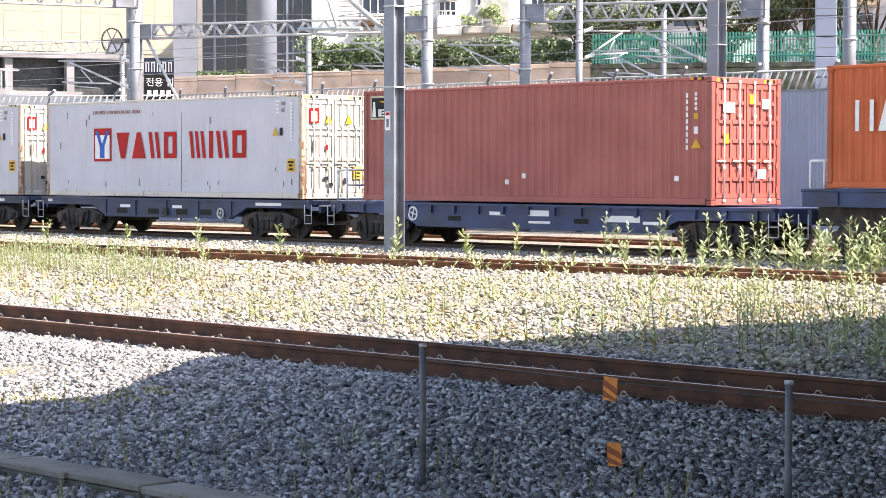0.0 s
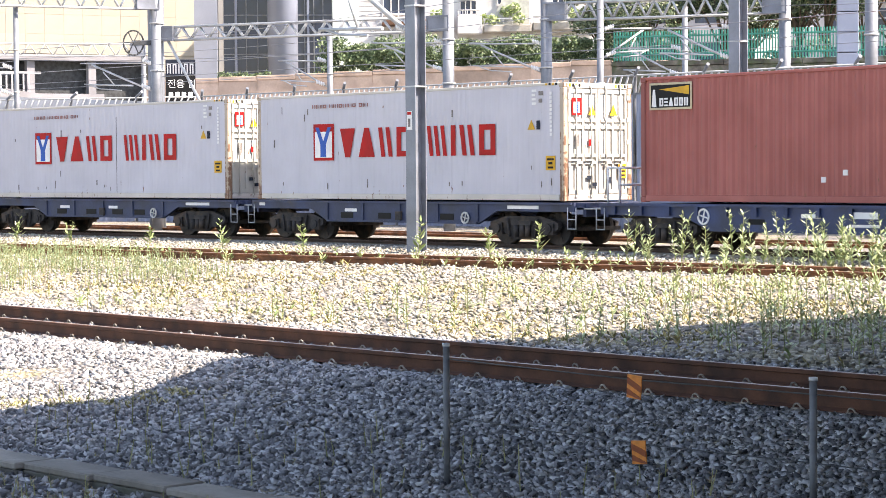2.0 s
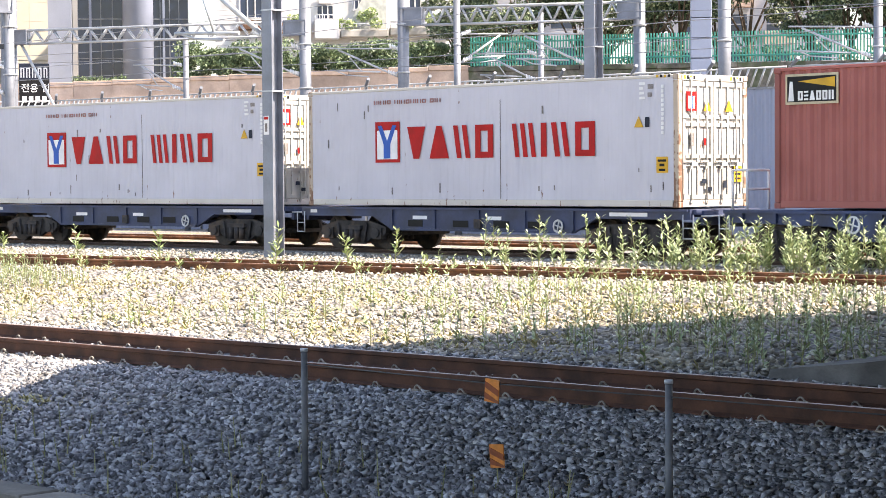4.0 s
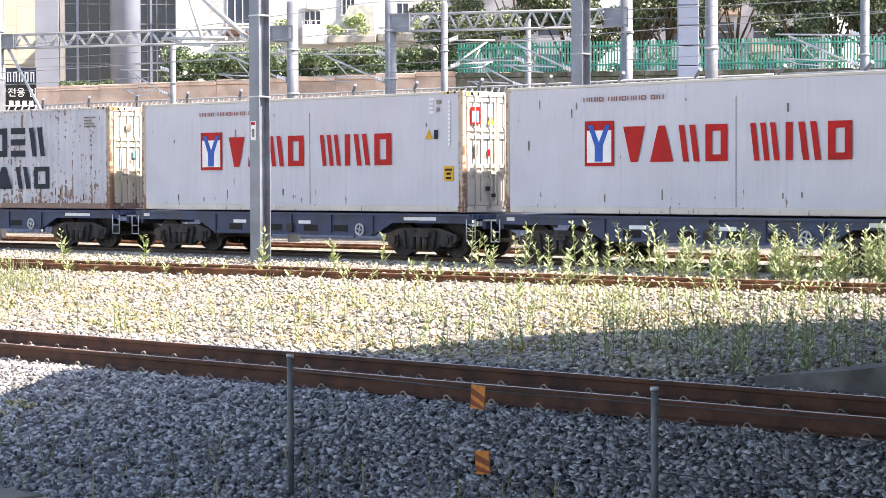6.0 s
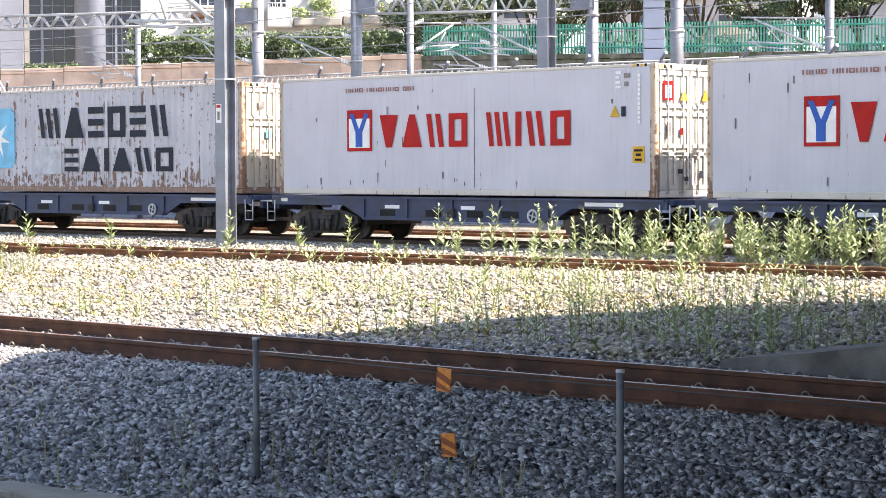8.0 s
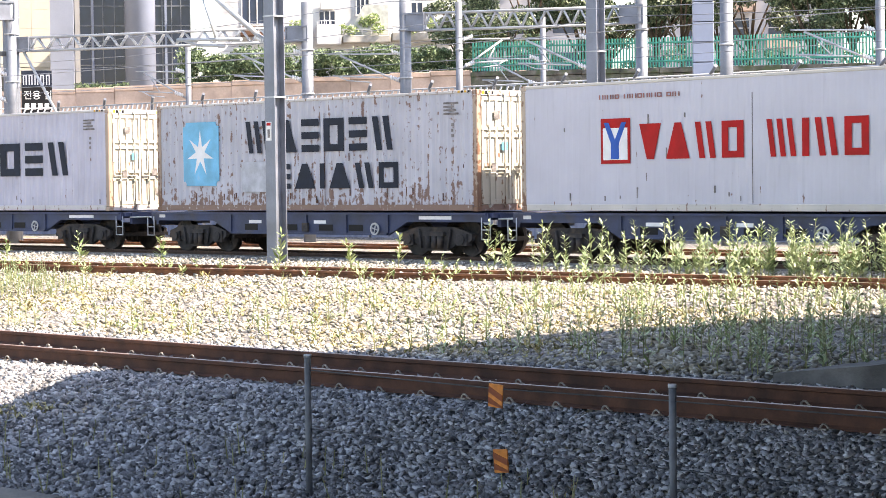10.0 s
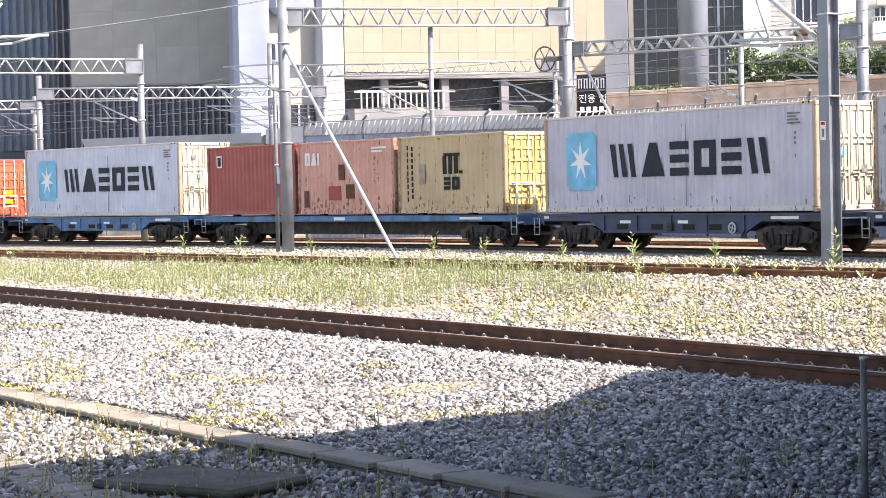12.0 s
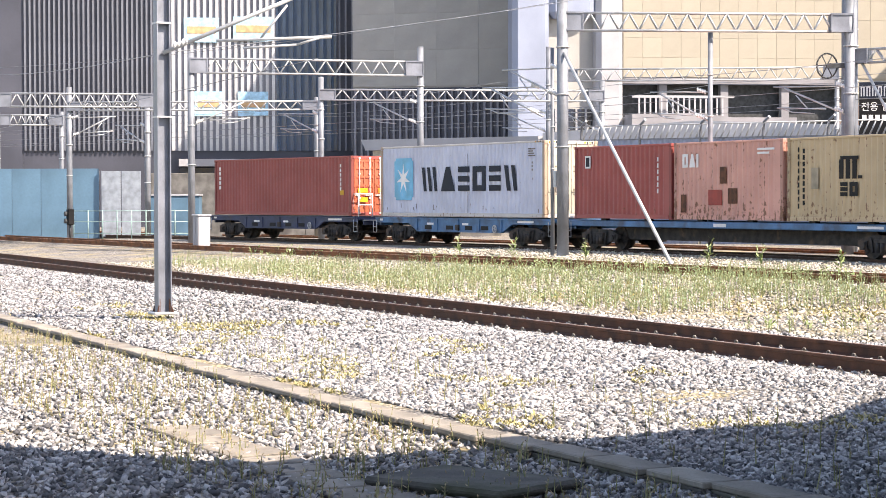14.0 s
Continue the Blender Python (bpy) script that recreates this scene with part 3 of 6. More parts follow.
def white_red_container(label, seed):
    p = container_paint("pale_grey_container_paint", (0.49, 0.485, 0.535), 0.12, fade=0.05)
    fr = container_paint("cream_frame_paint", (0.52, 0.49, 0.44), 0.3)
    pp = container_paint("rusting_post_paint", (0.42, 0.34, 0.26), 1.0)
    dp = container_paint("white_door_paint", (0.42, 0.41, 0.375), 0.2)
    c = build_container(12.192, 2.896, p, label, fr, dp, True, dp, pp)
    lg = part("logo_panel", fresh(box, -3.55, -2.68, -0.008, 0.008, 1.07, 2.07), RED, c, "red framed emblem panel")
    part("emblem_field", fresh(box, -3.48, -2.75, -0.013, -0.008, 1.15, 1.86), WHITE, lg)
    bm = bmesh.new()
    prism(bm, [(-3.24, 1.17), (-3.0, 1.17), (-3.0, 1.52), (-2.78, 1.98), (-2.92, 1.98), (-3.115, 1.6), (-3.31, 1.98), (-3.45, 1.98), (-3.24, 1.52)], -0.018, -0.013)
    part("emblem_fork", bm, BLUE, lg, "blue forked emblem")
    sign_row(c, -2.4, 3.85, 1.15, 1.93, "duno.mino", RED, -0.008, 0.24)
    sign_row(c, -3.6, -1.2, 2.5, 2.6, "lilio.lilolilo.oil", FADED, -0.004, 0.2, "marking_bar")
    small_marks(c, 5.0, 2.35, 0.16, 0.42, 4, WHITE, -0.004)
    small_marks(c, 5.24, 2.38, 0.16, 0.36, 2, SCUFF, -0.004)
    marks_column(c, 5.62, 1.6, 2.7, WHITE, 11, 0.07)
    warning_signs(c, 6.1, 2.9, 4.98, 1.76)
    pl = part("yellow_plate", fresh(box, 5.48, 5.8, -0.006, 0.006, 0.76, 1.11), YELLOW, c, "yellow notice plate with dark bars")
    part("plate_bar", fresh(box, 5.52, 5.76, -0.009, -0.006, 1.0, 1.05), BLACK, pl)
    part("plate_bar", fresh(box, 5.57, 5.71, -0.009, -0.006, 0.9, 0.96), BLACK, pl)
    part("plate_bar", fresh(box, 5.55, 5.73, -0.009, -0.006, 0.8, 0.85), BLACK, pl)
    scuffs(c, 6.096, 2.896, seed, SCUFF)
    end = part("door_emblem", fresh(box, 6.09, 6.1, 0.28, 0.62, 2.1, 2.52), RED, c, "small red emblem on the door")
    part("emblem_field", fresh(box, 6.1001, 6.103, 0.34, 0.56, 2.15, 2.42), WHITE, end)
    part("emblem_fork", fresh(box, 6.1031, 6.105, 0.41, 0.49, 2.15, 2.42), BLUE, end)
    for y in (0.86, 1.62):
        bm = bmesh.new()
        a, b = [[bm.verts.new((x, y + dy, 2.1 + dz)) for dy, dz in ((0, 0), (0.26, 0), (0.13, 0.27))] for x in (6.1, 6.106)]
        bm.faces.new(a[::-1])
        bm.faces.new(b)
        for k in range(3):
            bm.faces.new((a[k], a[(k + 1) % 3], b[(k + 1) % 3], b[k]))
        part("door_sign", bm, YELLOW, c, "yellow warning triangle on the door")
    for y, z, w, h, m in ((0.4, 1.33, 0.14, 0.3, SCUFF), (0.88, 1.35, 0.1, 0.16, RED), (0.8, 0.52, 0.2, 0.1, INK), (0.95, 0.36, 0.2, 0.09, INK), (1.55, 0.42, 0.12, 0.16, INK)):
        part("door_mark", fresh(box, 6.09, 6.1, y, y + w, z, z + h), m, c)
    pl = part("yellow_plate", fresh(box, 6.09, 6.1, 1.93, 2.2, 0.55, 0.9), YELLOW, c, "yellow notice plate on the door")
    for z in (0.6, 0.7, 0.8):
        part("plate_bar", fresh(box, 6.1001, 6.103, 1.97, 2.16, z, z + 0.045), BLACK, pl)
    return c


def star_container(label, second_row=False, rust=0.2, dark=False, tone=(0.46, 0.45, 0.515)):
    p = container_paint("silver_grey_container_paint", tone if not dark else (0.44, 0.44, 0.48), rust)
    fp = container_paint("worn_frame_paint", (0.5, 0.48, 0.46), rust + 0.25)
    dp = container_paint("cream_door_paint", (0.43, 0.40, 0.33), 0.3 + 0.25 * rust)
    pp = container_paint("rusting_post_paint", (0.36, 0.27, 0.2), 1.2 if second_row else 0.5)
    c = build_container(12.192, 2.896, p, label, fp, dp, False, dp, pp)
    x0 = -4.93
    pan = bmesh.new()
    box(pan, x0, x0 + 1.5, -0.007, 0.007, 0.68, 2.4)
    bmesh.ops.bevel(pan, geom=[e for e in pan.edges if abs(e.verts[0].co.y - e.verts[1].co.y) > 0.01], offset=0.12, segments=3, affect="EDGES")
    lg = part("emblem_panel", pan, PALE_BLUE, c, "pale blue square emblem panel")
    bm = bmesh.new()
    pts = []
    for k in range(14):
        a = math.pi / 2 + k * math.pi / 7
        r = 0.62 if k % 2 == 0 else 0.2
        pts.append((x0 + 0.725 + r * 0.92 * math.cos(a), 1.55 + r * math.sin(a)))
    ctr = [bm.verts.new((x0 + 0.725, y, 1.55)) for y in (-0.014, -0.0071)]
    a_ = [bm.verts.new((x, -0.012, z)) for x, z in pts]
    b_ = [bm.verts.new((x, -0.0071, z)) for x, z in pts]
    for k in range(14):
        j = (k + 1) % 14
        bm.faces.new((ctr[0], a_[j], a_[k]))
        bm.faces.new((a_[k], a_[j], b_[j], b_[k]))
    bmesh.ops.recalc_face_normals(bm, faces=bm.faces[:])
    part("star", bm, WHITE, lg, "white seven-pointed star")
    if second_row:
        sign_row(c, -2.31, 3.45, 1.52, 2.36, "mubobn", INK, -0.008, 0.24)
        sign_row(c, -1.16, 3.6, 0.58, 1.22, "buiuno", INK, -0.008, 0.2)
        part("repainted_patch", fresh(box, -2.5, -1.3, -0.004, 0.006, 0.5, 1.3), surface("repaint_grey", (0.42, 0.44, 0.48), 0.5), c, "plain grey repainted patch")
    else:
        sign_row(c, -2.74, 4.56, 1.03, 2.0, "mubobn", INK, -0.008, 0.24)
    small_marks(c, 5.0, 2.3, 0.5, 0.34, 4, SCUFF, -0.004)
    small_marks(c, 5.25, 1.75, 0.1, 0.4, 3, SCUFF, -0.004)
    scuffs(c, 6.096, 2.896, 30 if second_row else 31, GREASE if second_row else SCUFF, 26 if second_row else 10)
    for y, z, w, m in ((0.6, 2.2, 0.2, SCUFF), (0.86, 1.45, 0.2, PALE_BLUE), (0.5, 0.95, 0.16, SCUFF), (1.6, 1.0, 0.2, SCUFF), (1.75, 0.45, 0.2, SCUFF)):
        part("door_mark", fresh(box, 6.09, 6.1, y, y + w, z, z + 0.2), m, c)
    return c


def plain_container(length, height, color, label, rust, door=None, rods=GALV):
    p = container_paint("container_paint", color, rust)
    dp = container_paint("container_door_paint", door, rust) if door else p
    pp = container_paint("container_post_paint", tuple(v * 0.72 for v in color), rust + 0.3)
    return build_container(length, height, p, label, p, dp, False, rods, pp, 5)


def wheelset_mesh():
    bm = bmesh.new()
    bar(bm, (0, -1.05, 0), (0, 1.05, 0), 0.075, 10)
    for y in (-0.77, 0.64):
        bar(bm, (0, y, 0), (0, y + 0.13, 0), 0.43, 28)
        f = 0.13 if y < 0 else -0.025
        bar(bm, (0, y + f, 0), (0, y + f + 0.025, 0), 0.455, 28)
        for k in range(4):                                   # cast webs on the face
            a = k * math.pi / 2
            yy = y - 0.02 if y < 0 else y + 0.13
            box(bm, 0.12, 0.36, yy, yy + 0.02, -0.03, 0.03, pose(0, 0, 0, 0, math.degrees(a), 0))
    return mesh_of("wheelset", bm, BOGIE)


WHEELSET = wheelset_mesh()


def bogie_mesh():
    bm = bmesh.new()
    for y in (-1.08, 0.96):
        # cast side frame: an arch over the boxes, sagging spring seat between them
        prism(bm, [(-1.2, 0.42), (-1.05, 0.32), (-0.72, 0.34), (-0.55, 0.22), (-0.36, 0.14), (0.36, 0.14), (0.55, 0.22), (0.72, 0.34), (1.05, 0.32), (1.2, 0.42), (1.2, 0.56), (0.95, 0.64), (0.6, 0.72), (-0.6, 0.72), (-0.95, 0.64), (-1.2, 0.56)], y, y + 0.12)
        for x in (-0.9, 0.9):
            box(bm, x - 0.17, x + 0.17, y - 0.05, y + 0.14, 0.27, 0.55)
            bar(bm, (x, y - 0.09, 0.42), (x, y - 0.04, 0.42), 0.12, 10)
        for x in (-0.2, 0.0, 0.2):
            bar(bm, (x, y - 0.05, 0.2), (x, y - 0.05, 0.5), 0.075, 8)
        box(bm, -0.34, 0.34, y - 0.1, y + 0.1, 0.5, 0.6)
    box(bm, -0.25, 0.25, -1.05, 1.05, 0.45, 0.68)
    for x in (-1.35, 1.35):
        box(bm, x - 0.04, x + 0.04, -0.95, 0.95, 0.36, 0.46)
    for x in (-0.45, 0.45):
        bar(bm, (x, -1.12, 0.2), (x * 1.2, -1.12, 0.66), 0.03, 6)
    return mesh_of("bogie", bm, BOGIE)


BOGIE_MESH = bogie_mesh()


def hand_wheel(x, y, z, r):
    """A spoked hand wheel standing in the plane of the sill, its rim one closed ring."""
    bm = bmesh.new()
    rings = []
    for k in range(20):
        a = k * math.tau / 20
        rings.append([bm.verts.new((x + q * math.cos(a), y + dy, z + q * math.sin(a))) for q, dy in ((r - 0.022, -0.012), (r + 0.022, -0.012), (r + 0.022, 0.012), (r - 0.022, 0.012))])
    for k in range(20):
        p, q = rings[k], rings[(k + 1) % 20]
        for j in range(4):
            bm.faces.new((p[j], p[(j + 1) % 4], q[(j + 1) % 4], q[j]))
    for k in range(2):
        box(bm, -r, r, -0.009, 0.009, -0.014, 0.014, Matrix.Translation((x, y + k * 0.0005, z)) @ pose(0, 0, 0, 0, k * 90 + 15, 0))
    bmesh.ops.recalc_face_normals(bm, faces=bm.faces[:])
    return bm


def build_wagon(length, kind, paint, label):
    """A flat wagon with its middle at x = 0 and rail heads at z = 0; its near side lies at y = 0."""
    w = tagged(new("flat_wagon"), label, "wagon", "wagons of the freight train")
    hl, wd = length / 2, 2.44
    top = BED
    piv = hl - 1.95
    if kind == "belly":                      # deep middle, shallow ends over the bogies
        for y in (0.02, wd - 0.1):
            bm = bmesh.new()
            a, b = piv - 1.55, piv - 0.85
            prism(bm, [(-b, 0.84), (-a, 0.5), (a, 0.5), (b, 0.84), (hl - 0.1, 0.84), (hl - 0.1, top - 0.03), (-hl + 0.1, top - 0.03), (-hl + 0.1, 0.84)], y, y + 0.08)
            sill = part("side_sill", bm, paint, w)
            if y < 1:
                for x in np.linspace(-a, a, 5):
                    part("rib", fresh(box, x - 0.05, x + 0.05, -0.02, 0.02, 0.555, top - 0.095), paint, sill)
                part("top_flange", fresh(box, -hl + 0.15, hl - 0.15, -0.03, 0.02, top - 0.09, top - 0.034), paint, sill)
                part("bottom_flange", fresh(box, -a, a, -0.025, 0.02, 0.504, 0.55), paint, sill)
                # black patches paint the shade inside the sill's slots
                for x in (-a * 0.72, -0.2 * a, a * 0.25, a * 0.62):
                    sl = bevelled(x - 0.26, x + 0.26, 0.008, 0.018, 0.6, 0.76, 0.003)
                    part("slot", sl, BLACK, sill, "black patch for the shaded oval slot in the sill")
                for x, ln_, z in ((-a * 0.75, 0.5, 0.78), (a * 0.1, 0.45, 0.78), (hl - 2.4, 1.1, 0.9), (-hl + 0.45, 0.25, 0.92)):
                    part("marking_bar", fresh(box, x, x + ln_, 0.012, 0.019, z, z + 0.085), WHITE, sill)
                wh = hand_wheel(a * 0.86, -0.02, 0.66, 0.135)
                part("brake_wheel", wh, GALV, sill, "pale grey brake hand wheel")
                part("valve_box", bevelled(-0.1, 0.12, -0.06, 0.019, 0.58, 0.8, 0.01), BOGIE, sill)
        part("deck", bevelled(-hl, hl, 0.1, wd - 0.1, top - 0.16, top - 0.035), paint, w)
        # pale plates put the sunlight on the wagon ends into the colour
        for sgn in (-1, 1):
            part("end_platform", bevelled(min(sgn * hl, sgn * (hl + 0.3)), max(sgn * hl, sgn * (hl + 0.3)), 0.25, wd - 0.25, top - 0.2, top - 0.16), GALV, w, "pale plate standing for the sunlit wagon end")
    elif kind == "deep":                     # deep ribbed sill along its whole length
        for y in (0.0, wd - 0.1):
            bm = bmesh.new()
            a, b = piv - 1.75, piv - 1.0
            prism(bm, [(-b, 0.74), (-a, 0.45), (a, 0.45), (b, 0.74), (hl - 0.1, 0.80), (hl - 0.1, top - 0.03), (-hl + 0.1, top - 0.03), (-hl + 0.1, 0.80)], y, y + 0.09)
            sill = part("side_sill", bm, paint, w)
            if y < 1:
                part("top_flange", fresh(box, -hl + 0.12, hl - 0.12, -0.07, 0.01, top - 0.1, top - 0.034), paint, sill)
                for x in np.linspace(-hl + 0.6, hl - 0.6, 17):
                    part("rib", fresh(box, x - 0.05, x + 0.05, -0.06, 0.004, top - 0.3, top - 0.104), paint, sill)
                # shade within each slot is a black patch on the sill
                for x in (-2.7, 1.8):
                    part("slot", bevelled(x - 0.24, x + 0.24, -0.008, 0.004, 0.62, 0.74, 0.003), BLACK, sill, "black patch for the shaded slot in the sill")
                wh = hand_wheel(-4.3, -0.016, 0.78, 0.165)
                part("brake_wheel", wh, WHITE, sill, "white painted brake hand wheel")
                for x, z, ln_, hh in ((-1.4, 0.78, 0.55, 0.09), (0.0, 0.78, 0.7, 0.14), (0.0, 0.6, 0.75, 0.06), (2.6, 0.68, 1.1, 0.15), (3.8, 0.64, 0.5, 0.07)):
                    part("marking_bar", fresh(box, x, x + ln_, -0.008, 0.004, z, z + hh), WHITE, sill)
        part("deck", bevelled(-hl, hl, 0.1, wd - 0.1, top - 0.2, top - 0.035), paint, w)
    elif kind == "high":                     # shallow sill under a high deck
        part("deck", bevelled(-hl, hl, 0.0, wd, top + 0.34, top + 0.405, 0.01), paint, w)
        for y in (0.04, wd - 0.12):
            sill = part("side_sill", fresh(box, -hl + 0.02, hl - 0.02, y, y + 0.08, top + 0.02, top + 0.339), paint, w)
            for x in np.linspace(-hl + 1.0, hl - 1.0, 9):
                part("rib", fresh(box, x - 0.05, x + 0.05, y - 0.04, y - 0.001, top + 0.06, top + 0.33), paint, sill)
        bm = bmesh.new()
        a = piv - 1.4
        prism(bm, [(-hl + 0.2, 0.78), (-a, 0.4), (a, 0.4), (hl - 0.2, 0.78), (hl - 0.2, top + 0.33), (-hl + 0.2, top + 0.33)], 0.35, wd - 0.35)
        part("centre_girder", bm, BOGIE, w, "dark deep centre girder")
    else:                                    # thin blue deck on a dark centre girder
        part("deck", bevelled(-hl, hl, 0.0, wd, top - 0.27, top - 0.05, 0.02), paint, w)
        bm = bmesh.new()
        a = piv - 1.4
        prism(bm, [(-a - 0.5, 0.82), (-a, 0.38), (a, 0.38), (a + 0.5, 0.82)], 0.5, wd - 0.5)
        part("centre_girder", bm, BOGIE, w, "dark deep centre girder")
        part("marking_bar", fresh(box, -0.6, 0.1, -0.004, 0.004, 0.88, 0.99), WHITE, w)
        part("marking_bar", fresh(box, hl - 3.0, hl - 1.8, -0.004, 0.004, 0.9, 0.98), WHITE, w)
        for x in (-7.4, -4.6, -1.4, 1.4, 4.6, 7.4):
            part("twist_lock_block", fresh(box, x - 0.15, x + 0.15, 0.02, 0.2, top - 0.049, top + 0.02), BLACK, w)
    for x in (-piv, piv):
        b = sharing("bogie", BOGIE_MESH, pose(x, wd / 2, 0), w)
        for dx in (-0.9, 0.9):
            ws = sharing("wheelset", WHEELSET, pose(dx, 0, 0.43), b)
            WHEELS.append((ws, dx))
    for sgn in (-1, 1):
        bm = bmesh.new()
        box(bm, sgn * hl - 0.05, sgn * hl + 0.05, 0.3, wd - 0.3, 0.72, top - 0.06)
        part("end_beam", bm, paint, w)
        bm = bmesh.new()
        box(bm, min(sgn * hl, sgn * (hl + 0.5)), max(sgn * hl, sgn * (hl + 0.5)), wd / 2 - 0.1, wd / 2 + 0.1, 0.72, 0.95)
        box(bm, sgn * (hl + 0.33) - 0.16, sgn * (hl + 0.33) + 0.16, wd / 2 - 0.17, wd / 2 + 0.17, 0.68, 0.98)
        part("coupler", bm, BOGIE, w)
        st = bmesh.new()
        x = sgn * (hl - 0.12)
        for dx in (-0.14, 0.14):
            bar(st, (x + dx, -0.03, 0.42), (x + dx, -0.03, 0.95), 0.015, 6)
        for z in (0.43, 0.66):
            bar(st, (x - 0.14, -0.03, z), (x + 0.14, -0.03, z), 0.015, 6)
        part("step_ladder", st, GALV, w, "pale steel step ladder")
    # brake pipes and a tank below the middle
    bm = bmesh.new()
    bar(bm, (-1.2, 0.9, 0.74), (0.1, 0.9, 0.74), 0.16, 12)
    bar(bm, (-piv + 1.3, 0.9, 0.7), (piv - 1.3, 0.9, 0.7), 0.03, 6)
    part("brake_gear", bm, BOGIE, w)
    return w


def end_rail(w, x, z=BED, h=0.95):
    """White tubular platform rail at a wagon's end."""
    bm = bmesh.new()
    for y in (0.15, 0.85):
        bar(bm, (x, y, z - 0.1), (x, y, z + h), 0.028, 8)
    for zz in (z + h, z + h * 0.5):
        bar(bm, (x, 0.15, zz), (x, 0.85, zz), 0.028, 8)
    bar(bm, (x - 0.4, 0.15, z + h), (x, 0.15, z + h), 0.028, 8)
    bar(bm, (x - 0.4, 0.15, z - 0.1), (x - 0.4, 0.15, z + h), 0.028, 8)
    part("handrail", bm, WHITE, w, "white tubular handrail")


def put_on_train(thing, s_mid, z):
    MOVERS.append((thing, s_mid, z))


def build_train():
    # wagons: middle along the train, length, kind, paint
    wagons = ((-19.7, 15.9, "high", WAGON_BLUE, "navy flat wagon with a high deck on a dark girder"), (-36.0, 15.6, "deep", WAGON_BLUE, "navy flat wagon with white brake wheel and ribbed sill"),
              (-50.98, 13.0, "belly", WAGON_GREY, "grimy indigo container wagon on dark bogies"), (-64.53, 13.0, "belly", WAGON_GREY, "grimy indigo container wagon on dark bogies"),
              (-78.13, 13.0, "belly", WAGON_GREY, "grimy indigo container wagon on dark bogies"), (-92.43, 13.3, "belly", WAGON_GREY, "grimy indigo container wagon with pale steps"),
              (-109.96, 19.6, "thin", WAGON_SKY, "long flat wagon with thin blue deck"), (-127.2, 13.3, "belly", WAGON_SKY, "bright blue container wagon on dark bogies"),
              (-141.67, 13.2, "belly", WAGON_GREY, "dark grey container wagon at the tail"))
    for s, ln, kind, paint, label in wagons:
        w = build_wagon(ln, kind, paint, label)
        if s in (-141.67, -109.96):
            end_rail(w, ln / 2 - 0.15)
        if s == -19.7:
            end_rail(w, -ln / 2 + 0.55, BED + 0.4, 0.6)
        if s == -36.0:
            end_rail(w, -ln / 2 + 0.6, BED, 0.8)
        put_on_train(w, s, 0.0)
    red = plain_container(12.192, 2.896, (0.33, 0.09, 0.075), "dull red corrugated freight container with a black emblem plate", 0.1, (0.34, 0.08, 0.065), WHITE)
    pl = part("emblem_plate", fresh(box, -5.78, -4.42, -0.007, 0.006, 2.13, 2.75), surface("pale_rim_paint", (0.5, 0.42, 0.28), 0.5), red, "black and yellow emblem plate")
    part("emblem_field", fresh(box, -5.73, -4.47, -0.011, -0.007, 2.18, 2.7), BLACK, pl)
    bm = bmesh.new()
    prism(bm, [(-5.45, 2.6), (-4.5, 2.46), (-4.5, 2.67)], -0.015, -0.011)
    part("emblem_beam", bm, YELLOW, pl)
    sign_row(pl, -5.45, -4.5, 2.21, 2.4, "obuool", WHITE, -0.015, 0.3)
    part("emblem_tower", fresh(prism, [(-5.7, 2.2), (-5.55, 2.2), (-5.59, 2.6), (-5.66, 2.6)], -0.015, -0.011), WHITE, pl)
    marks_column(red, 5.34, 1.26, 2.58, WHITE, 9, 0.06)
    marks_column(red, 5.6, 2.15, 2.58, WHITE, 4, 0.07)
    part("marking_bar", fresh(box, 5.58, 5.7, -0.005, 0.004, 1.95, 2.08), YELLOW, red)
    part("marking_bar", fresh(box, 5.58, 5.7, -0.005, 0.004, 1.62, 1.78), WHITE, red)
    part("warning_triangle", fresh(prism, [(5.5, 1.29), (5.8, 1.29), (5.65, 1.52)], -0.006, 0.004), YELLOW, red, "small yellow warning triangle")
    for y, z, w, m in ((0.4, 2.1, 0.4, WHITE), (0.4, 1.4, 0.2, YELLOW), (1.3, 2.3, 0.2, YELLOW), (1.75, 2.2, 0.3, WHITE), (1.6, 0.6, 0.3, WHITE)):
        part("door_mark", fresh(box, 6.09, 6.1, y, y + w, z, z + 0.22), m, red)
    for x, z in ((-0.6, 0.45), (0.0, 0.6), (5.0, 0.55)):
        part("patch", fresh(box, x, x + 0.13, -0.005, 0.01, z, z + 0.12), WHITE, red, "small pale repair patch")
    put_on_train(red, -36.24, BED)
    orange = plain_container(12.192, 2.591, (0.52, 0.10, 0.025), "orange red corrugated freight container with white lettering bars", 0.05)
    sign_row(orange, -5.3, -0.3, 1.2, 1.85, "lumnlbob", WHITE, -0.008, 0.17)
    put_on_train(orange, -20.8, BED + 0.41)
    put_on_train(white_red_container("pale grey freight container with red lettering bars and emblem", 3), -50.98, BED)
    put_on_train(white_red_container("pale grey freight container with red lettering bars and emblem", 4), -64.53, BED)
    put_on_train(star_container("rust-streaked grey freight container with star emblem and two dark sign rows", True, 0.75, True), -78.13, BED)
    put_on_train(star_container("silver grey freight container with pale blue star emblem", False, 0.2), -92.45, BED)
    msc = plain_container(6.058, 2.591, (0.5, 0.375, 0.225), "short ochre freight container with black emblem bars", 0.5, (0.50, 0.39, 0.16), GALV)
    for x in (-0.36, -0.04, 0.28):
        part("emblem_bar", fresh(box, x, x + 0.2, -0.008, 0.005, 1.3, 1.88), BLACK, msc)
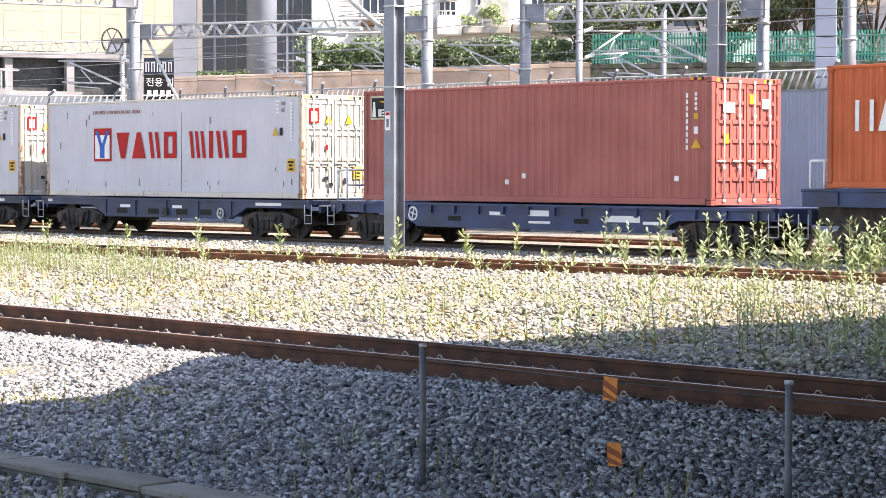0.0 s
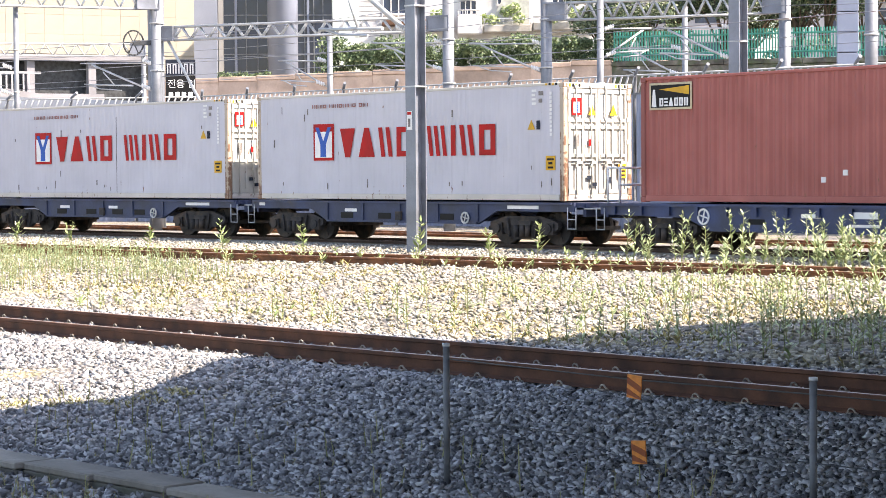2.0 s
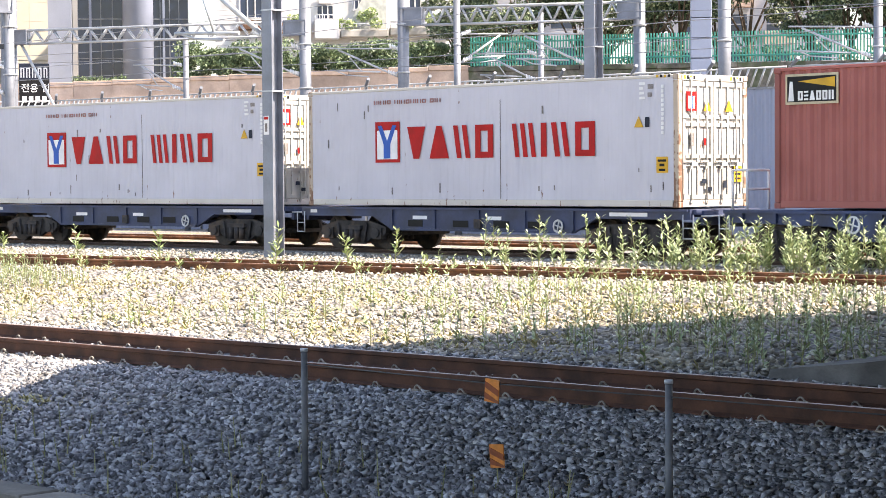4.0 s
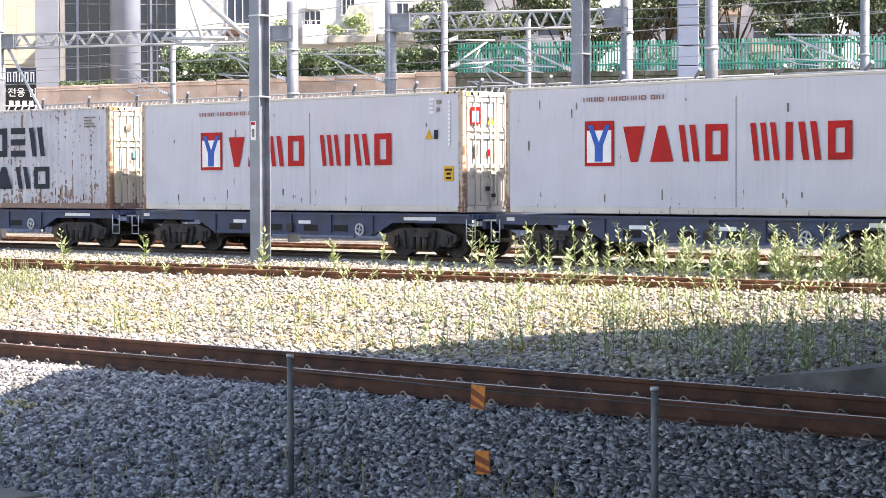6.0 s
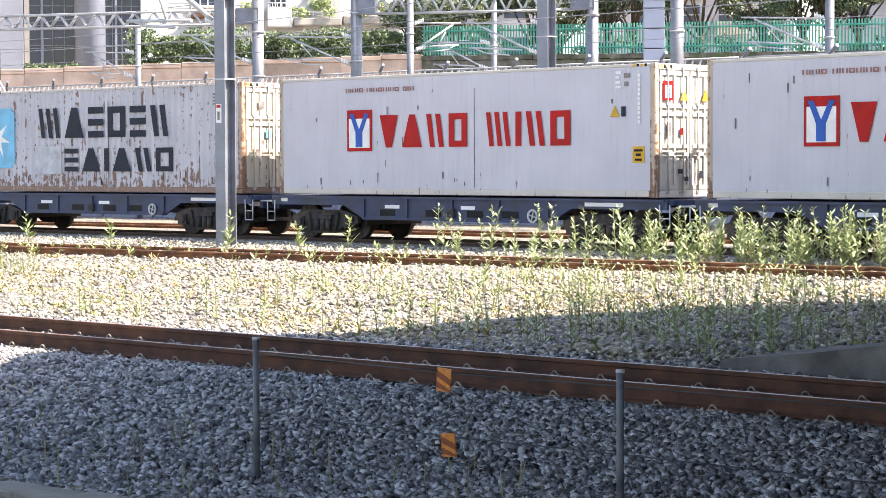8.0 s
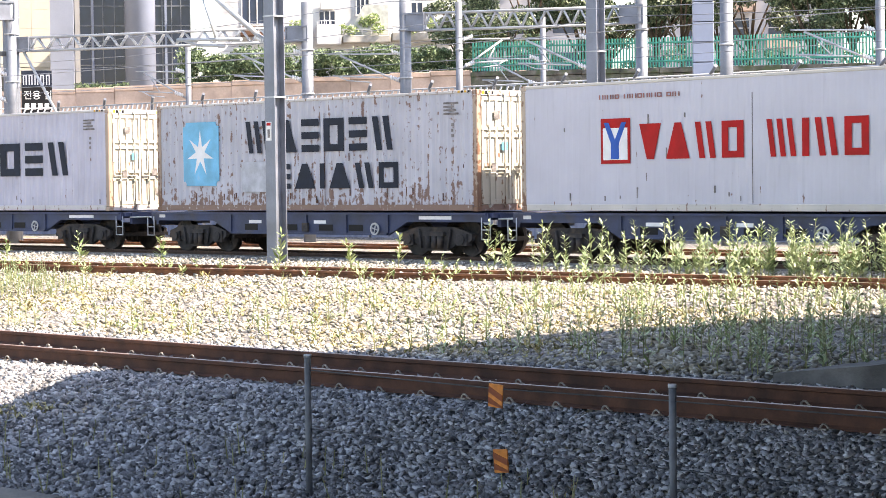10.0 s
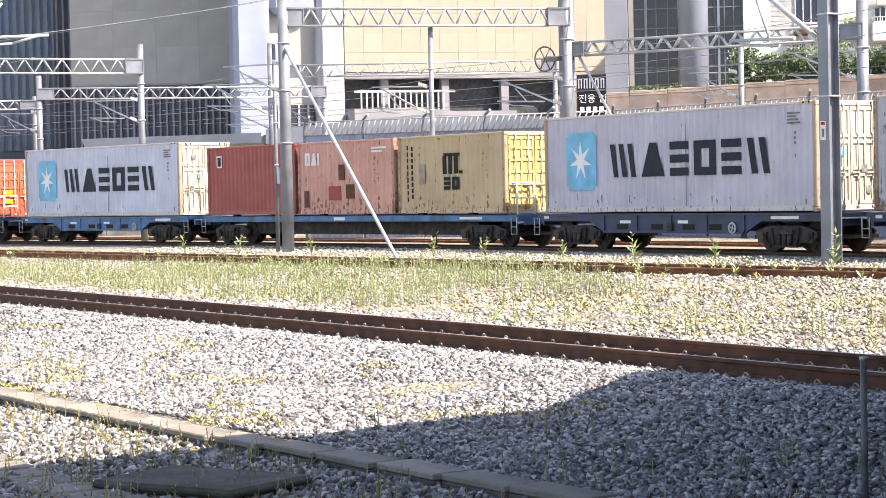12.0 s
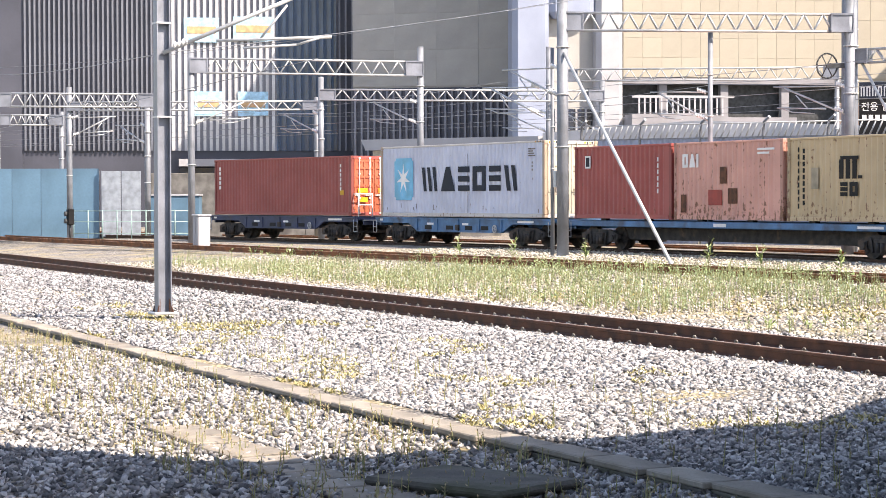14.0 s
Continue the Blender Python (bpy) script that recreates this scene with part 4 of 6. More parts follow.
    part("emblem_bar", fresh(box, -0.3, 0.56, -0.008, 0.005, 1.88, 1.98), BLACK, msc)
    part("emblem_bar", fresh(box, 0.56, 0.74, -0.008, 0.005, 1.3, 1.4), BLACK, msc)
    sign_row(msc, -0.3, 0.64, 0.78, 1.2, "bo", BLACK, -0.008, 0.3, "emblem_bar")
    marks_column(msc, -2.2, 0.5, 2.3, BLACK, 9, 0.1)
    marks_column(msc, -2.45, 0.4, 2.35, BLACK, 9, 0.07)
    part("patch", fresh(box, -1.75, -1.4, -0.004, 0.008, 1.0, 1.65), surface("patch_paint", (0.33, 0.28, 0.2), 0.6), msc, "faded square patch")
    put_on_train(msc, -103.58, BED)
    cai = plain_container(6.058, 2.591, (0.6, 0.31, 0.25), "short faded pink red freight container with rust patches", 0.6)
    sign_row(cai, -2.5, -1.5, 1.75, 2.2, "oui", WHITE, -0.008, 0.3, "emblem_bar")
    for x, z, w, h, m in ((-0.35, 1.2, 0.35, 0.55, GREASE), (-1.0, 0.5, 0.75, 0.5, RED), (0.1, 0.55, 0.5, 0.5, GREASE), (-2.6, 0.25, 0.3, 0.6, GREASE)):
        part("patch", fresh(box, x, x + w, -0.003, 0.012, z, z + h), m if m is GREASE else surface("primer_red", (0.36, 0.06, 0.045), 0.6), cai, "rust red repair patch")
    small_marks(cai, 1.7, 2.1, 0.9, 0.25, 2, WHITE, -0.004)
    put_on_train(cai, -109.85, BED)
    r20 = plain_container(6.058, 2.591, (0.34, 0.075, 0.065), "short dark red freight container", 0.25)
    part("emblem_bar", fresh(box, -2.3, -1.95, -0.006, 0.005, 1.8, 2.25), WHITE, r20)
    part("emblem_bar", fresh(box, -2.24, -2.01, -0.009, -0.006, 1.86, 2.19), INK, r20)
    marks_column(r20, 2.2, 0.9, 2.2, WHITE, 6, 0.08)
    put_on_train(r20, -116.05, BED)
    put_on_train(star_container("silver grey freight container with star emblem on a blue wagon", False, 0.12, False, (0.5, 0.53, 0.63)), -127.2, BED)
    tex = plain_container(12.192, 2.591, (0.28, 0.065, 0.055), "dull red freight container with reddish doors at the tail", 0.15, (0.42, 0.1, 0.05), WHITE)
    marks_column(tex, -5.6, 1.2, 2.3, WHITE, 5, 0.16)
    marks_column(tex, 5.2, 0.9, 2.3, WHITE, 7, 0.1)
    part("yellow_plate", fresh(box, 5.2, 5.5, -0.006, 0.006, 0.9, 1.1), YELLOW, tex)
    for y, z in ((0.35, 1.0), (0.35, 0.6), (1.4, 1.0)):
        part("door_mark", fresh(box, 6.09, 6.1, y, y + 0.5, z, z + 0.2), YELLOW, tex)
    put_on_train(tex, -141.67, BED)


build_train()


# ---- foreground: cable trough, slabs, guard posts ----
STRIPE = surface("dark_orange_stripe", (0.24, 0.05, 0.012), 0.5, 0, 0.1, 20, 80, 0.04)
RAMP_GREY = surface("dark_ramp_concrete", (0.17, 0.165, 0.155), 0.9, 0, 0.2, 1.5, 30, 0.4, (0.09, 0.085, 0.08), 1.2, 0.35)
POST_GREY = surface("dull_post_grey", (0.15, 0.16, 0.17), 0.6, 0.2, 0.2, 4, 30, 0.1)
# moss and painted-in shade together darken this concrete
SHADED_MOSSY = surface("shaded_mossy_concrete", (0.13, 0.125, 0.11), 0.9, 0, 0.25, 1.5, 30, 0.4, (0.06, 0.065, 0.04), 1.2, 0.4, 0.12)


DIRTY = surface("dirty_slab_concrete", (0.30, 0.275, 0.235), 0.9, 0, 0.2, 1.1, 30, 0.35, (0.17, 0.15, 0.12), 0.8, 0.38, 0.16)


def build_foreground():
    trough = tagged(new("cable_trough"), "pale concrete cable trough with lid slabs beside the ballast", "cable trough", kind="structure")
    me = mesh_of("lid_slab", bevelled(-0.495, 0.495, -0.19, 0.19, -0.06, 0.0, 0.012), DIRTY)
    side = mesh_of("side_wall", bevelled(-0.5, 0.5, -0.035, 0.035, -0.3, -0.063, 0.008), SHADED_MOSSY)
    rg = random.Random(5)
    u = -62.0
    while u < -5:
        m = upon(near_line, u, float(np.interp(u, (-62, -42, -34, -25, -20, -14.5, -5), (9.45, 9.32, 9.22, 9.05, 9.12, 9.5, 9.7))), -0.56)
        sharing("lid_slab", me, m @ pose(0, rg.uniform(-0.012, 0.012), rg.uniform(-0.012, 0.008), rg.uniform(-1, 1), 0, rg.uniform(-0.7, 0.7)), trough)
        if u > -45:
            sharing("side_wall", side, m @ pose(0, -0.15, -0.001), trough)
        u += 1.0
    path = tagged(new("stepping_slabs"), "row of weathered flat concrete slabs across the ballast", "paving", kind="structure")
    sm = mesh_of("slab", bevelled(-0.27, 0.27, -0.3, 0.3, -0.06, 0.0, 0.012), DIRTY)
    a, b = Vector((-10.2, 20.75)), Vector((-5.7, 15.85))
    for k in range(12):
        p = a.lerp(b, k / 11)
        sharing("slab", sm, pose(p.x, p.y, -0.63 + rg.uniform(-0.012, 0.012), rg.uniform(-1.5, 1.5), 0, -47 + rg.uniform(-2, 2)), path)
    pit = tagged(new("manhole_cover"), "dark concrete manhole block with a slab lid", "manhole")
    p = pose(-5.75, 17.35, -0.78, 0, 0, -22)
    pit.matrix_world = p
    part("base", bevelled(-0.72, 0.72, -0.5, 0.5, 0.0, 0.14, 0.03), SHADED_MOSSY, pit)
    part("lid", bevelled(-0.78, 0.78, -0.55, 0.55, 0.14, 0.22, 0.03), SHADED_MOSSY, pit, "worn concrete lid")

    def post(x, y, z, h):
        t = tagged(new("guard_post"), "thin galvanised guard post with a flat cap", "post", "guard posts")
        t.matrix_world = pose(x, y, z)
        part("shaft", fresh(bar, (0, 0, -0.2), (0, 0, h), 0.026, 12), POST_GREY, t)
        part("cap", fresh(bar, (0, 0, h), (0, 0, h + 0.025), 0.031, 12), GALV, t)
    post(-0.18, 16.8, -0.68, 1.14)
    post(2.29, 14.16, -0.68, 1.11)
    post(-0.18 + 2.47 * 2, 16.8 - 2.64 * 2, -0.68, 1.11)
    for z in (0.36, -0.1):
        bm = tube([(-0.18, 16.8, z), (1.2, 15.32, z - 0.03), (2.29, 14.16, z - 0.02), (4.76, 11.52, z - 0.02)], 0.005, 5)
        wire = part("guard_wire", bm, DARK_STEEL)
        tagged(wire, "thin dark steel guard wire between posts", "wire", "guard wires")
    for k, (x, y, z, tilt) in enumerate(((1.19, 15.33, 0.28, 4), (1.22, 15.30, -0.19, -5))):
        t = tagged(new("reflector_plate"), "orange and yellow striped reflector plate on a guard wire", "reflector", "reflector plates")
        t.matrix_world = pose(x, y - 0.012, z, 0, tilt, -46.9)
        part("plate", fresh(box, -0.068, 0.068, -0.004, 0.004, -0.085, 0.085), ORANGE, t)
        for q in (-0.06, 0.02):
            bm = bmesh.new()
            prism(bm, [(-0.067, q), (-0.067, q + 0.045), (0.067, q - 0.01), (0.067, q - 0.055 if q > 0 else max(-0.084, q - 0.055))][::-1], -0.007, -0.0041)
            part("stripe", bm, STRIPE, t)
    # end of a low concrete loading ramp
    bm = bmesh.new()
    prism(bm, [(0, 0.0), (9, 0.0), (9, 0.55), (2.4, 0.42), (1.2, 0.24), (0, 0.1)], 0, 2.2)
    r = part("concrete_ramp", bm, RAMP_GREY)
    r.matrix_world = pose(4.85, 23.1, -0.42, 0, 0, -47)
    tagged(r, "low weathered concrete ramp rising beside the track", "ramp")


build_foreground()


# ---- masts, portals and wires ----
def lattice(bm, a, b, depth, wide=0.3, bays=10, r=0.028):
    """A lattice girder between two points, with zigzag webs."""
    a, b = Vector(a), Vector(b)
    side = (b - a).cross(Vector((0, 0, 1))).normalized() * wide / 2
    up = Vector((0, 0, depth))
    for s in (-1, 1):
        for z in (0, 1):
            bar(bm, a + side * s + up * z, b + side * s + up * z, r * 1.5, 5)
        for k in range(bays):
            p, q, m = a.lerp(b, k / bays), a.lerp(b, (k + 1) / bays), a.lerp(b, (k + 0.5) / bays)
            bar(bm, p + side * s, m + side * s + up, r, 4)
            bar(bm, m + side * s + up, q + side * s, r, 4)


def mast(x, y, top, kind="tube", r=0.17, base=-0.2, label="grey galvanised catenary mast"):
    t = tagged(new("catenary_mast"), label, "mast", "catenary masts")
    t.matrix_world = pose(x, y, base, 0, 0, -46)
    h = top - base
    if kind == "tube":
        part("shaft", fresh(bar, (0, 0, 0), (0, 0, h), r, 20, r2=r * 0.92), GALV_OLD, t)
        part("base_plate", bevelled(-r * 1.9, r * 1.9, -r * 1.9, r * 1.9, 0, 0.06), GALV, t)
    else:                                    # wide-flange steel column
        e, f = r - 0.022, 0.012
        prof = ((-r, -r), (r, -r), (r, -e), (f, -e), (f, e), (r, e), (r, r), (-r, r), (-r, e), (-f, e), (-f, -e), (-r, -e))
        bm = bmesh.new()
        lo, hi = [[bm.verts.new((x, y, z)) for x, y in prof] for z in (0, h)]
        for k in range(12):
            bm.faces.new((lo[k], lo[(k + 1) % 12], hi[(k + 1) % 12], hi[k]))
        bm.faces.new(lo[::-1])
        bm.faces.new(hi)
        part("shaft", bm, GALV_MID, t)
        part("base_plate", bevelled(-r * 1.8, r * 1.8, -r * 1.8, r * 1.8, 0, 0.05), GALV, t)
    for z in (h * 0.42, h * 0.62, h * 0.8):
        if kind == "tube":
            part("band", fresh(bar, (0, 0, z), (0, 0, z + 0.05), r * 1.12, 14), GALV, t)
        else:
            part("clamp", fresh(box, -r - 0.012, r + 0.012, -r - 0.012, r + 0.012, z, z + 0.035), GALV, t)
    return t


def portal(a, b, z0, z1, left=True, right=True, r=0.16, bays=10, label="white lattice portal girder carrying overhead wires", foot=-0.2, extra=0.6):
    t = tagged(new("portal_girder"), label, "girder", "portal girders")
    bm = bmesh.new()
    A, B = Vector((*a, z0)), Vector((*b, z0))
    e = (B - A).normalized() * extra
    lattice(bm, A + e, B - e, z1 - z0, 0.12, bays)
    part("lattice", bm, GALV, t)
    for p, q in ((A, A + e), (B, B - e)):
        bm = bmesh.new()
        ang = math.degrees(math.atan2(e.y, e.x))
        mid = (p + q) / 2
        at = Matrix.Translation(mid) @ pose(0, 0, 0, 0, 0, ang)
        hh = z1 - z0
        box(bm, -extra * 0.62, extra * 0.62, -0.16, 0.16, 0.04, hh - 0.03, at)
        for z in (-0.02, hh - 0.029):
            box(bm, -extra * 0.65, extra * 0.65, -0.2, 0.2, z, z + 0.059, at)
        for x in (-extra * 0.65, extra * 0.59):
            box(bm, x, x + extra * 0.06, -0.19, 0.19, 0.04, hh - 0.03, at)
        part("end_sleeve", bm, GALV_MID, t, "solid grey end sleeve with flanges")
    for flag, p in ((left, a), (right, b)):
        if flag:
            mast(p[0], p[1], z1 + flag, "tube", r, foot)
    return t


def cantilever(x, y, z, reach=2.4, turn=44, h=1.0, r=0.028, drop=False):
    """Bracket arm with brace, registration tube and insulators, hung at a mast."""
    t = tagged(new("cantilever_arm"), "pale galvanised bracket arm with insulators", "bracket arm", "bracket arms")
    t.matrix_world = pose(x, y, z, 0, 0, turn)
    part("top_tube", fresh(bar, (0, 0, h), (reach, 0, h + 0.05), r, 6), GALV, t)
    part("brace_tube", fresh(bar, (0, 0, 0), (reach * 0.85, 0, h), r * 1.3, 6), GALV, t)
    bm = bmesh.new()
    bar(bm, (reach * 0.3, 0, 0.25), (reach * 0.95, 0, 0.33), r, 6)
    bar(bm, (reach * 0.55, 0, 0.3), (reach * 0.7, 0, h * 0.75), r * 0.8, 6)
    part("registration_tube", bm, GALV, t)
    bm = bmesh.new()
    bar(bm, (reach * 0.9, 0, 0.33), (reach * 0.75, 0, 0.17), r * 0.8, 6)
    bar(bm, (reach * 0.75, 0, 0.17), (reach * 0.45, 0, 0.1), r * 0.8, 6)
    part("steady_arm", bm, GALV, t)
    for p in ((0.15, h), (0.2, 0.15)):
        bm = bmesh.new()
        rings = []
        for k in range(12):
            rr = (0.03, 0.075, 0.075)[k % 3]
            rings.append([bm.verts.new((p[0] + k * 0.028, rr * math.cos(j * math.tau / 9), p[1] + k * 0.009 + rr * math.sin(j * math.tau / 9))) for j in range(9)])
        for ra, rb in zip(rings, rings[1:]):
            for j in range(9):
                bm.faces.new((ra[j], ra[(j + 1) % 9], rb[(j + 1) % 9], rb[j]))
        part("insulator", bm, WHITE, t)
    return t


def build_masts():
    a = mast(-1.24, 51.4, 9.5, "wide", 0.175, -0.2, "tall grey steel column mast beside the freight line")
    part("number_plate", fresh(box, -0.12, 0.06, -0.192, -0.177, 3.05, 3.5), WHITE, a, "white plate with red bars")
    part("plate_bar", fresh(box, -0.1, 0.04, -0.196, -0.1921, 3.41, 3.48), RED, a)
    part("plate_bar", fresh(box, -0.07, 0.01, -0.196, -0.1921, 3.12, 3.32), SCUFF, a)
    cantilever(-1.3, 51.5, 5.1, 3.4, 138, 2.0, 0.05)
    b = mast(-19.5, 68.55, 8.6, "tube", 0.2, -0.15, "pale tubular mast with a raking stay")
    part("box", bevelled(-0.42, -0.18, -0.2, 0.2, 2.35, 2.9), GALV, b, "small grey switch box")
    part("stay", fresh(bar, (0.05, 0, 6.9), (10.0, 0.0, -0.05), 0.055, 8), GALV, b, "long pale raking stay")
    b.matrix_world = pose(-19.5, 68.55, -0.15, 0, 0, -55.5)
    mast(-20.0, 69.05, 6.9, "tube", 0.07, -0.15)
    c = mast(-19.55, 39.05, 9.0, "wide", 0.14, -0.5, "dark grey steel column mast beside the near line")
    for k in range(4):
        part("foot_rib", fresh(prism, [(0.14, 0.05), (0.24, 0.05), (0.14, 0.32)], -0.012, 0.012), RUST, c).matrix_basis = pose(0, 0, 0, 0, 0, 45 + 90 * k)
    cantilever(-19.5, 39.0, 4.8, 3.6, 22, 1.3, 0.035)
    # portals, nearest first
    portal((-19.52, 68.58), (-10.6, 72.7), 7.44, 8.02, False, 0.7, 0.19, 13)
    mast(-15.0, 70.9, 7.5, "tube", 0.09, -0.2, "pale drop tube under the portal girder")
    portal((-39.2, 81.0), (-31.0, 86.6), 7.14, 7.73, 0.3, 0.65, 0.15, 11)
    portal((-10.6, 73.2), (-0.6, 69.0), 6.4, 6.85, 1.9, 0.8, 0.2, 14)
    portal((2.6, 69.9), (10.0, 67.3), 6.75, 7.3, 1.2, 0.9, 0.2, 12)
    portal((-38.8, 94.3), (-26.6, 100.5), 6.55, 7.05, 0.6, 0.5, 0.15, 15)
    portal((-30.0, 105.8), (-16.5, 108.8), 7.85, 8.45, 0.1, 0.2, 0.13, 16)
    portal((-51.4, 85.8), (-45.1, 89.2), 6.12, 6.72, False, False, 0.13, 9)
    portal((-52.4, 94.4), (-40.5, 97.9), 6.27, 6.68, 0.75, 0.2, 0.15, 15)
    portal((-61.6, 103.0), (-58.6, 104.7), 5.96, 6.5, 0.2, 0.2, 0.13, 5)
    for x, y, top, r in ((-49.9, 98.0, 6.6, 0.16), (4.3, 68.9, 7.6, 0.12), (7.3, 71.6, 7.3, 0.1), (7.8, 61.5, 9.0, 0.195), (11.15, 59.0, 9.0, 0.19), (16.25, 61.9, 9.0, 0.14), (-5.0, 77.8, 6.8, 0.11), (-29.1, 99.85, 9.2, 0.16), (-10.7, 73.4, 9.5, 0.2), (22.5, 58.0, 9.0, 0.2)):
        mast(x, y, top, "wide" if r > 0.19 else "tube", r)
    for x, y, z, reach, turn in ((-19.6, 68.7, 5.2, 2.9, 150), (-20.4, 69.3, 4.6, 2.6, 160), (-10.6, 72.6, 4.6, 2.8, 165), (-15.0, 70.9, 4.4, 2.2, 170), (-31.0, 86.5, 5.0, 2.8, 165),
                                 (-0.6, 69.0, 5.0, 2.6, 165), (2.6, 69.9, 5.0, 2.6, 165), (7.3, 71.6, 4.9, 2.2, 165), (7.8, 61.5, 4.9, 2.4, 165), (16.25, 61.9, 5.1, 2.6, 168), (-5.0, 77.8, 4.9, 2.0, 165),
                                 (-29.1, 99.8, 5.0, 2.8, 165), (-38.8, 94.3, 4.9, 2.6, 165), (-52.4, 94.4, 4.9, 2.4, 10), (-49.9, 98.0, 4.6, 2.2, 165), (-39.2, 81.0, 4.9, 2.6, 20), (4.3, 68.9, 5.4, 1.8, 20), (-26.6, 100.5, 5.0, 2.4, 165)):
        cantilever(x, y, z, reach, turn)
    # balance wheel and counterweight on the thick post
    wh = tagged(new("tension_wheel"), "dark spoked tensioning wheel on a mast", "wheel")
    wh.matrix_world = pose(-11.35, 72.6, 6.3, 0, 0, 10)
    bm = bmesh.new()
    for k in range(20):
        a0, a1 = k * math.tau / 20, (k + 1) * math.tau / 20
        bar(bm, (0.34 * math.cos(a0), 0, 0.42 * math.sin(a0)), (0.34 * math.cos(a1), 0, 0.42 * math.sin(a1)), 0.03, 5)
    part("rim", bm, DARK_STEEL, wh)
    for k in range(3):
        a0 = k * math.pi / 3
        part("spoke", fresh(bar, (-0.33 * math.cos(a0), 0, -0.4 * math.sin(a0)), (0.33 * math.cos(a0), 0, 0.4 * math.sin(a0)), 0.02, 5), DARK_STEEL, wh)
    part("axle_bracket", fresh(box, 0, 0.7, -0.08, 0.08, -0.08, 0.08), DARK_STEEL, wh)
    st = part("raking_stay", fresh(bar, (-10.5, 73.1, 6.9), (-8.6, 72.2, 3.4), 0.05, 8), GALV)
    tagged(st, "pale raking stay of the thick mast", "stay")

    def wire(pts, r=0.014, label="thin dark overhead wire"):
        tagged(part("overhead_wire", tube(pts, r * 0.75, 4), GALV_OLD), label, "wire", "overhead wires")

    def span(p, q, sag, n=14):
        p, q = Vector(p), Vector(q)
        return [p.lerp(q, k / n) - Vector((0, 0, sag * 4 * (k / n) * (1 - k / n))) for k in range(n + 1)]
    for off, z, sag in ((1.2, 5.2, 0.05), (1.2, 6.4, 0.5), (6.3, 5.2, 0.05), (6.3, 6.4, 0.45), (11.0, 5.3, 0.05), (11.0, 6.5, 0.5)):
        stops = [-190, -150, -112, -75, -38, 0, 40]
        for a0, a1 in zip(stops, stops[1:]):
            p, q = far_line(a0, off), far_line(a1, off)
            wire(span((p.x, p.y, z), (q.x, q.y, z), sag), 0.012)
    p, q = near_line(-140, 17), near_line(-43, 16)
    wire(span((p.x, p.y, 4.6), (q.x, q.y, 4.85), 0.4), 0.012)
    wire(span((-19.6, 39.2, 4.82), (-17.5, 66.0, 8.3), 0.1), 0.012, "thin feeder cable crossing the yard")
    wire(span((-35.9, 60.1, 5.84), (-19.6, 39.2, 4.82), 0.1), 0.012)
    wire(span((-10.6, 72.7, 8.6), (12.0, 64.0, 9.2), 0.3), 0.012)
    wire(span((-19.5, 68.5, 8.4), (-60, 92, 8.3), 0.5), 0.012)


build_masts()


# ---- buildings ----
CORR_DARK = surface("slate_cladding", (0.065, 0.07, 0.092), 0.5, 0.2, 0.1, 0.3, 8, 0.05, per_piece=0.08)
CORR_MID = surface("grey_cladding", (0.20, 0.21, 0.25), 0.5, 0.2, 0.1, 0.3, 8, 0.05, per_piece=0.08)
CORR_RIB = surface("light_grey_rib", (0.16, 0.175, 0.21), 0.5, 0.2, 0.1, 0.3, 8, 0.05, per_piece=0.08)
BLUE_RIB = surface("dark_blue_rib", (0.03, 0.06, 0.11), 0.4, 0.1, 0.1, 0.3, 8, 0.05)
# paler tone carries the light on the bright part of the tower
CORR_LIT = surface("sunlit_cladding", (0.50, 0.51, 0.53), 0.45, 0.2, 0.08, 0.3, 8, 0.05, per_piece=0.08)
BLUE_GLASS = glass("blue_glass", (0.04, 0.09, 0.18))
DARK_GLASS = glass("dark_glass", (0.018, 0.03, 0.065))
BEIGE = surface("grey_beige_panel", (0.35, 0.345, 0.33), 0.8, 0, 0.06, 0.4, 12, 0.1, per_piece=0.05)
CREAM = surface("cream_stone_panel", (0.33, 0.305, 0.25), 0.8, 0, 0.05, 0.4, 12, 0.1, per_piece=0.04)
PALE = surface("pale_blue_white_panel", (0.255, 0.295, 0.385), 0.5, 0.1, 0.06, 0.4, 12, 0.05, per_piece=0.03)
PINK_STONE = surface("pinkish_stone", (0.46, 0.34, 0.27), 0.85, 0, 0.14, 0.8, 10, 0.3, per_piece=0.12)
DARK_STONE = surface("dark_mossy_stone", (0.17, 0.155, 0.13), 0.9, 0, 0.3, 1.6, 14, 0.4, (0.07, 0.09, 0.045), 1.4, 0.42, 0.2)
TEAL = surface("blue_hoarding", (0.085, 0.17, 0.25), 0.5, 0, 0.12, 0.4, 10, 0.05, (0.2, 0.33, 0.38), 0.5, 0.2)
GREEN = surface("green_fence_paint", (0.05, 0.32, 0.24), 0.5, 0, 0.1, 2, 20, 0.05)
# grey darkened so that the deck's shade sits in the colour
SHADE_GREY = surface("shaded_parapet_grey", (0.24, 0.24, 0.26), 0.8, 0, 0.1, 0.5, 15, 0.08)
FLAT_WHITE = surface("white_render", (0.36, 0.365, 0.39), 0.8, 0, 0.06, 0.5, 15, 0.08)
HOUSE_WHITE = surface("white_house_render", (0.58, 0.58, 0.58), 0.8, 0, 0.08, 0.5, 15, 0.08, (0.4, 0.4, 0.39), 0.7, 0.3)
ROOF = surface("light_grey_roof", (0.40, 0.42, 0.46), 0.6, 0.1, 0.1, 0.6, 15, 0.1)


